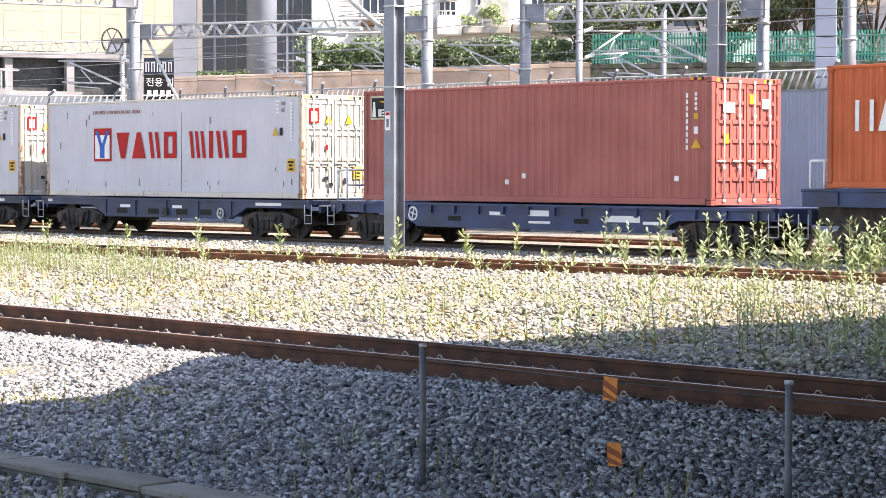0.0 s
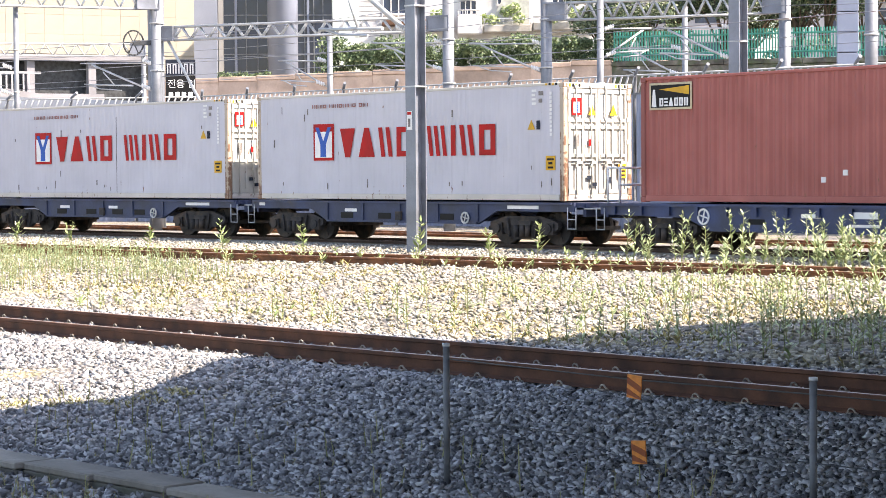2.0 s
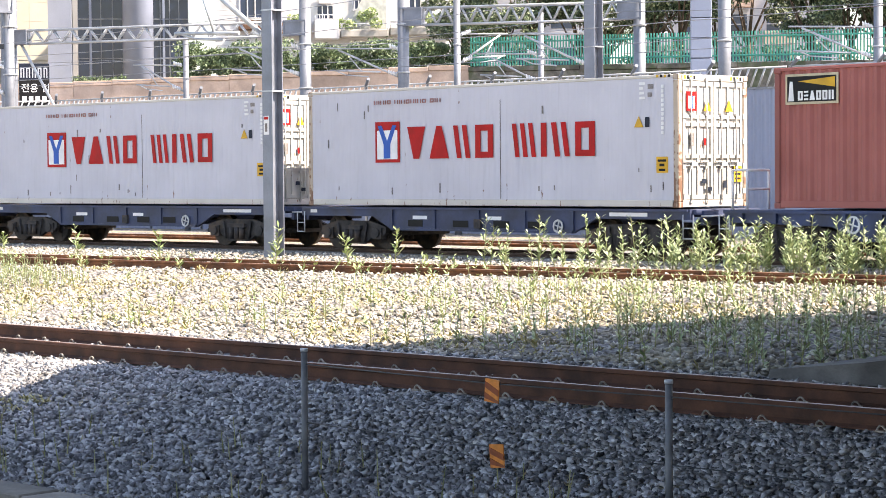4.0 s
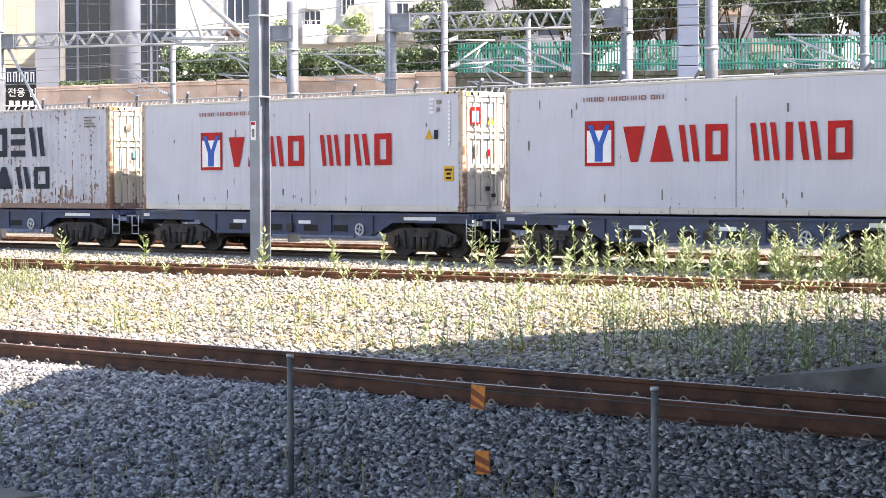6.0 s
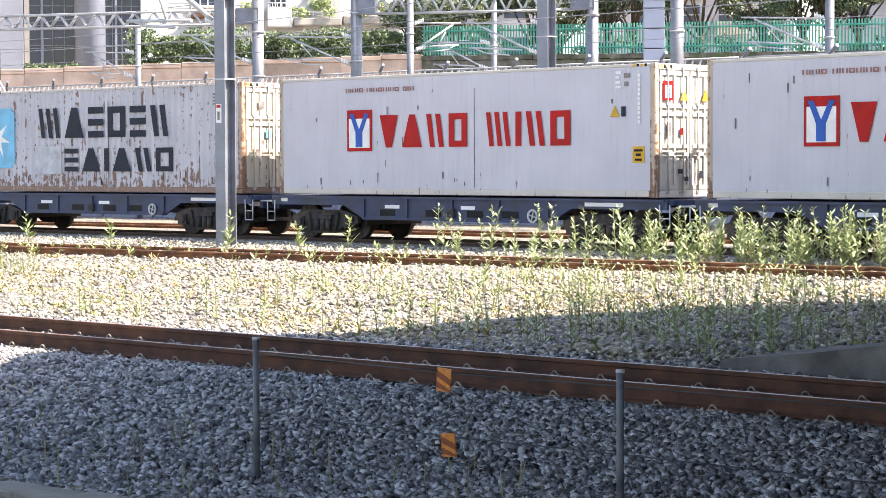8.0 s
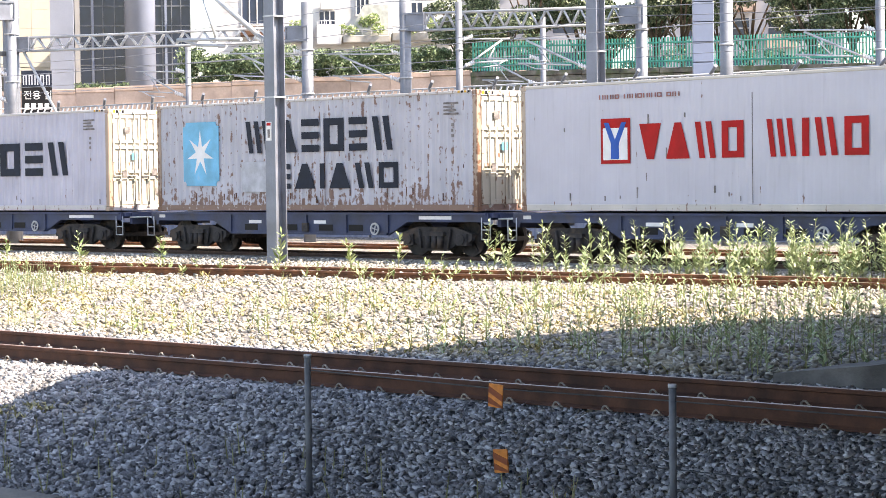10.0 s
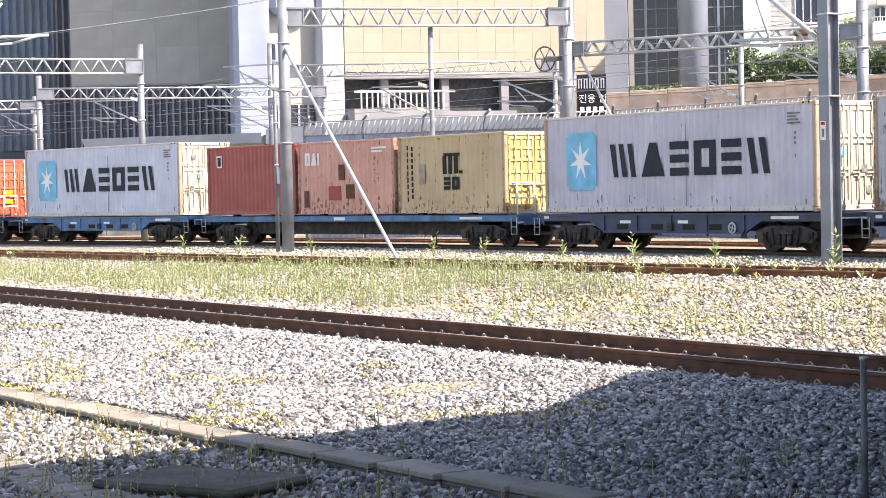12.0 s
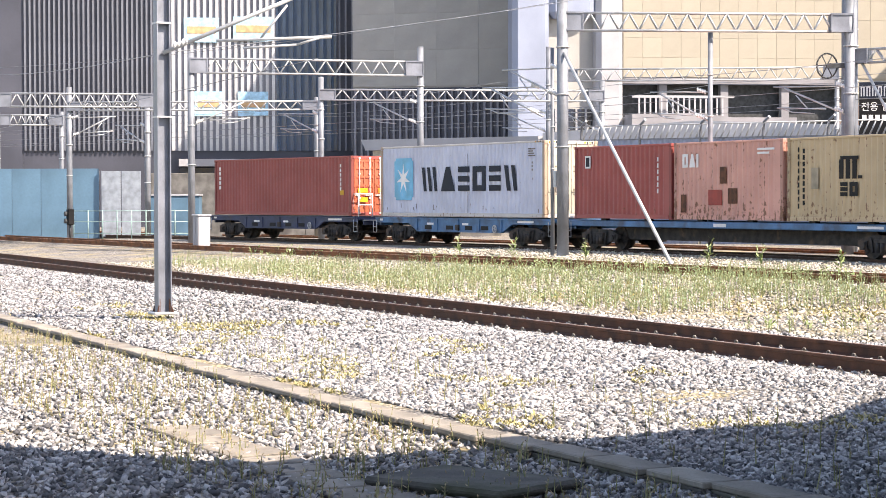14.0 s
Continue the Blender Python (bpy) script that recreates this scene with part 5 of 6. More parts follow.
def facing(a, b):
    """A pose at a with x towards b and -y towards the railway."""
    return pose(a[0], a[1], 0, 0, 0, math.degrees(math.atan2(b[1] - a[1], b[0] - a[0]))), math.hypot(b[0] - a[0], b[1] - a[1])


def tile_wall(parent, x0, x1, z0, z1, nx, nz, mat, y=0.0, name="panel", gap=0.012, thick=0.05):
    dx, dz = (x1 - x0) / nx, (z1 - z0) / nz
    me = mesh_of(name, fresh(box, gap / 2, dx - gap / 2, -thick, 0, gap / 2, dz - gap / 2), mat)
    for i in range(nx):
        for j in range(nz):
            sharing(name, me, pose(x0 + i * dx, y, z0 + j * dz), parent)


def build_clad_tower():
    m, ln = facing((-84.0, 124.5), (-53.2, 140.2))
    t = tagged(new("clad_building"), "tall building clad in vertical metal ribs and blue glass, light and shade set in by tone", "building", kind="")
    t.matrix_world = m
    part("wall", fresh(box, 0, ln, 0.1, 25, -0.2, 34), CORR_DARK, t)
    # light and shade on the facade are coloured in as pale and dark zones
    zones = ((0.0, 9.9, CORR_DARK, CORR_DARK, 0.0), (9.9, 19.5, CORR_DARK, CORR_RIB, 0.33), (19.5, 27.3, CORR_MID, CORR_LIT, 0.42), (27.3, 31.5, BLUE_GLASS, BLUE_RIB, 0.5), (31.5, ln, CORR_DARK, CORR_MID, 0.42))
    for x0, x1, base, rib, pitch in zones:
        part("cladding_sheet", fresh(box, x0, x1, 0.0, 0.095, 5.2 if x0 > 8 else 3.5, 33.5), base, t)
        if pitch:
            n = int((x1 - x0) / pitch)
            me = mesh_of("cladding_rib", fresh(box, -0.1 if base is not CORR_DARK else -0.06, 0.1 if base is not CORR_DARK else 0.06, -0.16, -0.001, 5.2, 33.5), rib)
            for k in range(n):
                sharing("cladding_rib", me, pose(x0 + (k + 0.5) * (x1 - x0) / n, 0, 0), t)
    for x, z, w in ((20.9, 12.7, 2.4), (24.3, 12.8, 2.8), (21.6, 7.6, 1.9), (24.6, 7.6, 2.1)):
        part("window_panel", fresh(box, x, x + w, -0.3, -0.23, z, z + 1.7), surface("sky_blue_sign", (0.35, 0.62, 0.82), 0.4), t, "pale blue sign panel")
        part("sign_stripe", fresh(box, x + 0.2, x + w - 0.2, -0.33, -0.301, z + 0.6, z + 1.1), surface("sign_orange", (0.55, 0.36, 0.2), 0.4), t)
    part("canopy", fresh(box, 20.5, ln, -1.5, -0.25, 4.1, 4.6), FLAT_WHITE, t)
    part("shop_front", fresh(box, 20.5, ln, -0.2, -0.01, -0.2, 4.0), DARK_GLASS, t)


def build_mall():
    m, ln = facing((-53.2, 135.0), (-41.6, 136.2))
    t = tagged(new("panel_building"), "grey beige building of large stone panels", "building")
    t.matrix_world = m
    part("wall", fresh(box, 0, ln, 0.02, 22, -0.2, 34), BEIGE, t)
    tile_wall(t, 0, ln, 9.4, 34, 4, 10, BEIGE)
    part("louvre_band", fresh(box, 0, ln, -0.05, 0.01, -0.2, 9.3), CORR_DARK, t)
    me = mesh_of("louvre", fresh(box, -0.07, 0.07, -0.25, -0.051, 0, 9.2), CORR_MID)
    for k in range(26):
        sharing("louvre", me, pose((k + 0.5) * ln / 26, 0, 0), t)
    part("downpipe", fresh(bar, (ln - 0.3, -0.3, 0), (ln - 0.3, -0.3, 34), 0.22, 8), DARK_STEEL, t)

    m, ln = facing((-39.2, 126.3), (-17.65, 138.0))
    t = tagged(new("cream_building"), "cream stone clad building with an open parking deck and white corner", "building")
    t.matrix_world = m
    part("wall", fresh(box, 2.31, ln, 1.6, 24, -0.2, 34), CREAM, t)
    part("upper_wall", fresh(box, 7.1, ln, 0.02, 1.6, 9.4, 34), CREAM, t)
    tile_wall(t, 7.1, ln, 9.4, 34, 14, 20, CREAM)
    part("corner_pier", bevelled(0.0, 2.3, -0.5, 1.5, -0.2, 34, 0.3), PALE, t, "pale blue white corner pier")
    part("corner_pier", bevelled(5.3, 7.0, -0.5, 1.5, -0.2, 34, 0.3), FLAT_WHITE, t, "white corner pier")
    part("pier_bridge", bevelled(2.3, 5.3, -0.4, 1.5, 13.0, 16.0, 0.4), PALE, t)
    part("recess_wall", fresh(box, 2.3, 5.3, 0.6, 1.6, 7.4, 34), BEIGE, t)
    part("door_recess", fresh(box, 2.4, 5.2, 0.5, 0.59, -0.2, 7.4), DARK_GLASS, t, "dark glazed entrance")
    for x in (2.9, 3.5, 4.2, 4.8):
        part("mullion", fresh(box, x - 0.06, x + 0.06, 0.4, 0.49, -0.2, 7.4), FLAT_WHITE, t)
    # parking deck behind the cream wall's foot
    # dark sheet paints the shade inside the open deck
    part("deck_opening", fresh(box, 7.1, ln - 3, 1.2, 1.59, -0.2, 9.38), DARK_STEEL, t, "dark sheet standing for the shaded open parking deck")
    part("parapet", fresh(box, 7.1, ln - 6.2, -0.3, 0.0, 4.0, 6.9), SHADE_GREY, t, "parapet of the parking ramp in a shaded grey")
    bm = bmesh.new()
    prism(bm, [(7.1, 7.0), (11.5, 7.1), (ln - 3, 5.7), (ln - 3, 5.2), (7.1, 5.2)], -2.2, -0.4)
    part("ramp_parapet", bm, SHADE_GREY, t, "curved ramp parapet in a shaded grey")
    part("lintel", fresh(box, 7.1, ln - 3, -0.02, 1.2, 9.0, 9.38), SHADE_GREY, t)
    for k in range(16):
        x = 8.0 + k * 0.36
        part("railing_bar", fresh(box, x, x + 0.1, -0.32, -0.28, 6.95, 8.1), FLAT_WHITE, t)
    part("rail_top", fresh(box, 7.6, 14.2, -0.34, -0.26, 8.1, 8.25), FLAT_WHITE, t)
    for x in (9.5, 13.5, 17.5):
        part("deck_column", fresh(box, x, x + 0.5, 0.3, 0.8, 4, 9.4), SHADE_GREY, t)
    part("stair_tower", fresh(box, ln - 3, ln, 0.0, 1.6, -0.2, 9.4), CREAM, t)

    m, ln = facing((-19.5, 150.0), (-9.45, 150.7))
    ln = 8.92
    t = tagged(new("glazed_building"), "dark glazed office block between pale round pillars", "building")
    t.matrix_world = m @ Matrix.Diagonal((1.128, 1, 1.1, 1))
    part("wall", fresh(box, 0, ln, 0.6, 20, -0.2, 34), PALE, t)
    part("plinth", fresh(box, 1.7, ln, -0.6, 0.59, -0.2, 7.6), PINK_STONE, t, "pinkish stone plinth with planters")
    part("side_pier", fresh(box, 0, 1.75, -0.8, 0.59, -0.2, 34), PALE, t)
    for x0, x1 in ((2.1, 4.95), (6.6, 8.9)):
        w = part("window", fresh(box, x0, x1, 0.3, 0.58, 7.6, 34), DARK_GLASS, t, "dark curtain wall glazing")
        for z in np.arange(8.0, 20, 1.25):
            part("transom", fresh(box, x0, x1, 0.24, 0.299, z, z + 0.07), GALV_OLD, w)
        for x in np.linspace(x0, x1, 5):
            part("mullion", fresh(box, x - 0.03, x + 0.03, 0.22, 0.2985, 7.6, 20), GALV_OLD, w)
        part("frame_side", fresh(box, x0 - 0.3, x0 - 0.01, 0.1, 0.58, 7.6, 34), BEIGE, w, "beige stone reveal")
        part("blind", fresh(box, x0 + 0.72, x0 + 0.86, 0.15, 0.218, 7.6, 20), PALE, w)
    part("round_pillar", fresh(bar, (5.8, -0.2, 0), (5.8, -0.2, 34), 0.95, 24), PALE, t, "pale blue white round pillar")
    return t


def build_apartments():
    rg = random.Random(9)
    for k, (x, y, w, d, h, turn) in enumerate(((-6.5, 150, 10, 12, 30, 4), (6.5, 158, 13, 12, 28, -6), (24, 165, 16, 14, 30, -8), (44, 165, 18, 14, 30, -12))):
        t = tagged(new("apartment_building"), "white apartment block with balconies and dark windows", "building", "apartment blocks")
        t.matrix_world = pose(x, y, -0.2, 0, 0, turn)
        part("wall", fresh(box, 0, w, 0, d, 0, h), FLAT_WHITE, t)
        part("roof", bevelled(-0.2, w + 0.2, -0.2, d + 0.2, h, h + 0.5), ROOF, t)
        for fl in range(2, 9):
            z = fl * 2.9 + 1.2
            n = int(w / 3.2)
            for i in range(n):
                xx = 0.7 + i * 3.2
                wn = part("window", fresh(box, xx, xx + 1.7, -0.03, 0.05, z, z + 1.5), DARK_GLASS, t)
                part("frame", fresh(box, xx - 0.08, xx + 1.78, -0.06, -0.031, z + 0.7, z + 0.78), FLAT_WHITE, wn)
                if (i + fl + k) % 3 == 0:
                    part("balcony", bevelled(xx - 0.3, xx + 2.1, -0.9, -0.031, z - 0.9, z + 0.15, 0.04), (FLAT_WHITE, PINK_STONE)[(i + fl) % 2], t)
                elif rg.random() < 0.5:
                    part("air_conditioner", bevelled(xx + 1.85, xx + 2.5, -0.35, -0.031, z - 0.1, z + 0.45, 0.03), FLAT_WHITE, t)


def build_terrace_house():
    """A low house over the hedge with balconies, windows and planted terraces."""
    t = tagged(new("terrace_house"), "white terrace house with brown balcony fronts and planted terraces", "house")
    t.matrix_world = pose(-6.6, 131, 0, 0, 0, 2)
    brown = surface("brown_balcony_panel", (0.14, 0.07, 0.04), 0.7, 0, 0.15, 1, 12, 0.1)
    part("wall", fresh(box, 0, 15, 0.0, 8, 6.2, 22), HOUSE_WHITE, t)
    for k in range(24):
        part("siding_board", fresh(box, 0.0, 1.3, -0.04, -0.001, 9.0 + k * 0.3, 9.27 + k * 0.3), HOUSE_WHITE, t)
    for x0, x1, z0, z1 in ((1.5, 2.9, 11.55, 13.6), (3.1, 4.0, 11.4, 13.4), (6.2, 7.2, 11.5, 12.3), (8.5, 9.3, 12.1, 13.4), (11.5, 12.6, 11.2, 12.8)):
        w = part("window", fresh(box, x0, x1, -0.06, 0.02, z0, z1), DARK_GLASS, t)
        for x in np.linspace(x0, x1, 4):
            part("mullion", fresh(box, x - 0.035, x + 0.035, -0.1, -0.061, z0, z1), HOUSE_WHITE, w)
        part("sill", fresh(box, x0 - 0.1, x1 + 0.1, -0.2, -0.061, z0 - 0.12, z0 - 0.001), HOUSE_WHITE, w)
    for x0, x1, z0, z1, m in ((1.4, 3.9, 10.75, 11.1, brown), (4.0, 5.4, 10.5, 11.15, brown), (6.0, 7.5, 10.2, 11.3, HOUSE_WHITE), (7.6, 10.5, 10.3, 10.75, CONCRETE), (10.6, 14.5, 10.4, 10.9, CONCRETE)):
        b = part("balcony", bevelled(x0, x1, -1.3, -0.061, z0, z1, 0.05), m, t)
        part("handrail", fresh(bar, (x0, -1.25, z1 + 0.35), (x1, -1.25, z1 + 0.35), 0.035, 6), HOUSE_WHITE, b)
        for x in np.linspace(x0 + 0.05, x1 - 0.05, 6):
            part("baluster", fresh(bar, (x, -1.25, z1), (x, -1.25, z1 + 0.35), 0.025, 5), HOUSE_WHITE, b)
    bm = bmesh.new()
    prism(bm, [(8.0, 10.8), (10.4, 10.8), (10.4, 12.6), (8.9, 12.6)], -0.9, -0.7)
    part("glass_lean_to", bm, surface("pale_lean_to", (0.45, 0.46, 0.42), 0.4), t, "pale slanted lean-to panel")
    part("air_conditioner", bevelled(6.3, 7.1, -0.5, -0.101, 12.4, 12.9, 0.03), HOUSE_WHITE, t)


build_terrace_house()
build_clad_tower()
build_mall()
build_apartments()


def build_retaining_wall():
    pts = (((-17.0, 112.0), 6.75, (7.3, 107.7), 7.45), ((7.3, 107.7), 7.3, (46.0, 84.5), 6.6))
    for k, (a, za, b, zb) in enumerate(pts):
        m, ln = facing(a, b)
        t = tagged(new("retaining_wall"), "pinkish stone retaining wall with a coping" if k == 0 else "grey stone retaining wall under a green fence", "wall", kind="structure")
        t.matrix_world = m
        mat = PINK_STONE if k == 0 else DARK_STONE
        bm = bmesh.new()
        prism(bm, [(0, -0.3), (ln, -0.3), (ln, zb - 0.25), (0, za - 0.25)], 0.0, 0.8)
        part("core", bm, mat, t)
        n = int(ln / 2.0)
        for i in range(n):
            z = za + (zb - za) * i / n
            part("coping", bevelled(i * ln / n + 0.01, (i + 1) * ln / n - 0.01, -0.08, 0.85, z - 0.24, z, 0.02), mat, t)
            if i * ln / n < 34:
                me = fresh(box, i * ln / n + 0.015, (i + 1) * ln / n - 0.015, -0.03, -0.001, z - 1.5, z - 0.27)
                part("stone_panel", me, mat, t)
        if k == 1:
            fence = tagged(new("picket_fence"), "bright green steel picket fence along the wall top", "fence")
            fence.matrix_world = m
            for z in (0.35, 1.25):
                bm = bmesh.new()
                bar(bm, (0, 0.3, za + z), (ln, 0.3, zb + z), 0.045, 5)
                part("rail", bm, GREEN, fence)
            me = mesh_of("picket", fresh(box, -0.035, 0.035, 0.27, 0.31, 0.05, 1.5), GREEN)
            for i in range(290):
                f = i / 290
                sharing("picket", me, pose(f * ln, 0, za + (zb - za) * f), fence)
    # pale ribbed noise barrier with a slanted top behind the yard
    for a, b in (((-24.5, 89.0), (-10.7, 85.6)), ((-10.65, 85.55), (13.5, 61.5)), ((13.55, 61.45), (30.0, 46.5))):
        m, ln = facing(a, b)
        w = tagged(new("noise_barrier"), "pale ribbed noise barrier with slanted slatted top", "barrier", kind="structure")
        w.matrix_world = m
        n = round(ln / 2.9)
        pm = mesh_of("barrier_panel", wave_panel(ln / n - 0.14, -0.2, 4.3, 0.0, 1), PALE)
        sm = mesh_of("slat", fresh(bar, (0, 0.0, 4.36), (0.3, -0.1, 4.9), 0.04, 4), GALV)
        cm = mesh_of("barrier_post", tube([(0, 0, -0.2), (0, 0, 4.4), (0.1, -0.1, 4.95), (0.45, -0.35, 5.15)], 0.06, 6), GALV_OLD)
        for i in range(n):
            x = i * ln / n
            sharing("barrier_panel", pm, pose(x + ln / n / 2, 0, 0), w)
            sharing("barrier_post", cm, pose(x, 0.02, 0), w)
            for k in range(10):
                sharing("slat", sm, pose(x + 0.12 + k * 0.28, 0, 0), w)
        part("top_rail", fresh(bar, (0, -0.1, 4.92), (ln, -0.1, 4.92), 0.03, 5), GALV, w)
        part("mid_rail", fresh(box, 0, ln, -0.02, 0.06, 4.302, 4.36), GALV_OLD, w)
    # long low roof behind it
    m, ln = facing((-33.0, 112.0), (-11.0, 108.0))
    sh = tagged(new("platform_shed"), "long low grey roofed shed behind the yard wall", "shed")
    sh.matrix_world = m
    bm = bmesh.new()
    prism(bm, [(0, 4.6), (ln, 4.9), (ln, 5.3), (ln * 0.4, 5.9), (0, 5.4)], 0, 6)
    part("roof", bm, ROOF, sh)
    part("wall", fresh(box, 0.3, ln - 0.3, 0.5, 5.5, -0.2, 4.6), CONCRETE, sh)
    m, ln = facing((-46.2, 118.5), (-33.3, 112.2))
    sh = tagged(new("platform_shed"), "low pale roofed shed with a slanted end behind the yard", "shed")
    sh.matrix_world = m
    bm = bmesh.new()
    prism(bm, [(0.4, 4.7), (ln, 4.7), (ln, 5.25), (0, 5.35)], 0, 5)
    part("roof", bm, FLAT_WHITE, sh)
    part("wall", fresh(box, 0.6, ln - 0.2, 0.4, 4.6, -0.2, 4.7), CONCRETE, sh)
    # hoarding at the far end of the yard
    m, ln = facing((-70.0, 92.5), (-53.2, 98.95))
    h = tagged(new("hoarding"), "blue painted site hoarding in flat sheets", "hoarding")
    h.matrix_world = m
    tile_wall(h, 0, ln, -0.2, 3.45, 12, 1, TEAL, 0.0, "sheet", 0.02, 0.06)
    part("backing", fresh(box, 0, ln, 0.01, 0.2, -0.2, 3.3), GALV_OLD, h)
    m, ln = facing((-51.0, 100.5), (-33.0, 104.5))
    cw = tagged(new("concrete_wall"), "grey concrete boundary wall", "wall", kind="structure")
    cw.matrix_world = m
    for i in range(9):
        part("panel", bevelled(i * ln / 9 + 0.01, (i + 1) * ln / 9 - 0.01, 0, 0.2, -0.2, 3.2, 0.02), RAMP_GREY, cw)
    SHEET = surface("pale_sheet_paint", (0.25, 0.29, 0.34), 0.5)
    ws = tagged(new("sheet_gate"), "pale grey sheet steel gate beside the hoarding", "gate")
    ws.matrix_world = pose(-53.1, 99.0, -0.2, 0, 0, 20)
    for k in range(2):
        part("leaf", bevelled(k * 1.05, k * 1.05 + 1.0, 0, 0.06, 0.1, 3.5, 0.01), SHEET, ws)
    bx = tagged(new("site_cabin"), "pale blue steel site cabin behind the fence", "cabin")
    bx.matrix_world = pose(-50.6, 99.6, -0.2, 0, 0, 16)
    part("body", bevelled(0, 2.6, 0, 2.0, 0.1, 2.2, 0.04), TEAL, bx)
    part("roof", bevelled(-0.06, 2.66, -0.06, 2.06, 2.2, 2.28, 0.02), ROOF, bx)
    f = tagged(new("mesh_fence"), "thin pale green tubular fence beside the hoarding", "fence")
    f.matrix_world = pose(-53.4, 96.6, -0.2, 0, 0, 14)
    tube_paint = surface("pale_green_paint", (0.26, 0.38, 0.37), 0.5)
    for i in range(9):
        part("post", fresh(bar, (i * 0.75, 0, 0), (i * 0.75, 0, 1.5), 0.03, 6), tube_paint, f)
    for z in (0.3, 0.9, 1.45):
        part("rail", fresh(bar, (0, 0, z), (6.0, 0, z), 0.024, 6), tube_paint, f)
    cb = tagged(new("relay_cabinet"), "pale grey trackside relay cabinet", "cabinet")
    cb.matrix_world = pose(-37.6, 78.6, -0.2, 0, 0, -46)
    part("body", bevelled(-0.35, 0.35, -0.25, 0.25, 0.08, 1.35, 0.02), FLAT_WHITE, cb)
    part("roof", bevelled(-0.4, 0.4, -0.3, 0.3, 1.352, 1.42, 0.02), ROOF, cb)
    part("plinth", fresh(box, -0.38, 0.38, -0.28, 0.28, 0, 0.078), CONCRETE, cb)
    for x in (-0.17, 0.18):
        part("door", bevelled(x - 0.15, x + 0.15, -0.27, -0.251, 0.15, 1.28, 0.006), FLAT_WHITE, cb)
    # pale concrete bridge pillar with steel jacket
    pl = tagged(new("clad_pillar"), "pale blue white clad pillar with horizontal joints", "pillar", kind="structure")
    pl.matrix_world = pose(11.3, 65.2, -0.2, 0, 0, -8)
    for k in range(20):
        part("jacket_ring", bevelled(-0.02, 0.62, 0, 0.6, k * 0.62 + 0.012, (k + 1) * 0.62 - 0.012, 0.015), PALE, pl)


build_retaining_wall()


def build_sign():
    t = tagged(new("entrance_sign"), "dark sign board with white lettering and barred top", "sign")
    m, ln = facing((-12.6, 89.1), (-11.0, 89.35))
    t.matrix_world = m
    part("board", fresh(box, 0, 1.24, 0, 0.12, 4.4, 5.92), BLACK, t)
    part("post", fresh(bar, (0.6, 0.06, -0.15), (0.6, 0.06, 4.39), 0.1, 10), GALV_OLD, t)
    part("top_panel", fresh(box, 0, 1.24, 0, 0.12, 5.94, 6.6), INK, t)
    for k in range(5):
        x = 0.06 + k * 0.235
        part("bar", fresh(box, x, x + 0.05, -0.01, -0.001, 6.02, 6.38), ROOF, t)
        part("bar", fresh(box, x + 0.11, x + 0.16, -0.01, -0.001, 6.02, 6.38), ROOF, t)
        part("bar", fresh(box, x, x + 0.16, -0.01, -0.0011, 6.381, 6.44), ROOF, t)
    cu = bpy.data.curves.new("lettering", "FONT")
    cu.body, cu.size, cu.extrude, cu.align_x = "\uc804\uc6a9 \uc785", 0.39, 0.006, "LEFT"
    cu.materials.append(WHITE)
    tx = new("lettering", cu)
    tx.parent = t
    tx.matrix_basis = Matrix.Translation((0.07, -0.008, 5.45)) @ pose(0, 0, 0, 90, 0, 0)
    for k in range(4):
        x = 0.12 + k * 0.27
        part("lettering_bar", fresh(box, x, x + 0.18, -0.012, -0.001, 5.0, 5.25), WHITE, t)


build_sign()


def build_dwarf_signal():
    t = tagged(new("dwarf_signal"), "small dark dwarf signal at the foot of a mast", "signal")
    t.matrix_world = pose(-51.6, 93.0, -0.12, 0, 0, -46)
    part("post", fresh(bar, (0, 0, 0), (0, 0, 0.7), 0.06, 8), DARK_STEEL, t)
    part("head", bevelled(-0.22, 0.22, -0.15, 0.15, 0.7, 1.5, 0.04), BLACK, t)
    for z in (0.9, 1.25):
        part("lens_hood", fresh(bar, (0, -0.3, z), (0, -0.151, z), 0.12, 12), DARK_STEEL, t)


build_dwarf_signal()


# ---- plants ----
LEAF = island_surface("tree_leaf", (0.02, 0.035, 0.018), (0.30, 0.34, 0.20), 0.5, (0.075, 0.115, 0.05))
SHRUB = island_surface("shrub_leaf", (0.03, 0.06, 0.025), (0.26, 0.34, 0.18), 0.5, (0.10, 0.155, 0.07))
WEED = island_surface("weed_leaf", (0.14, 0.21, 0.07), (0.48, 0.55, 0.27), 0.65, (0.30, 0.38, 0.16))
FRESH = island_surface("fresh_weed_leaf", (0.14, 0.21, 0.09), (0.52, 0.58, 0.35), 0.6, (0.33, 0.41, 0.21))
STRAW = island_surface("straw_stem", (0.2, 0.14, 0.07), (0.5, 0.41, 0.26), 0.85, (0.34, 0.26, 0.14))
BELT = island_surface("pale_green_stem", (0.12, 0.21, 0.10), (0.38, 0.49, 0.29), 0.65, (0.25, 0.35, 0.19))
MOSS = island_surface("yellow_green_moss", (0.22, 0.2, 0.08), (0.5, 0.46, 0.24), 0.85, (0.38, 0.34, 0.15))
DRY = island_surface("dry_weed", (0.2, 0.16, 0.06), (0.46, 0.38, 0.16), 0.8, (0.32, 0.27, 0.10))
STALK = island_surface("weed_stalk", (0.2, 0.22, 0.09), (0.42, 0.42, 0.22), 0.8)
BARK = surface("bark", (0.12, 0.085, 0.06), 0.9, 0, 0.2, 3, 30, 0.5)


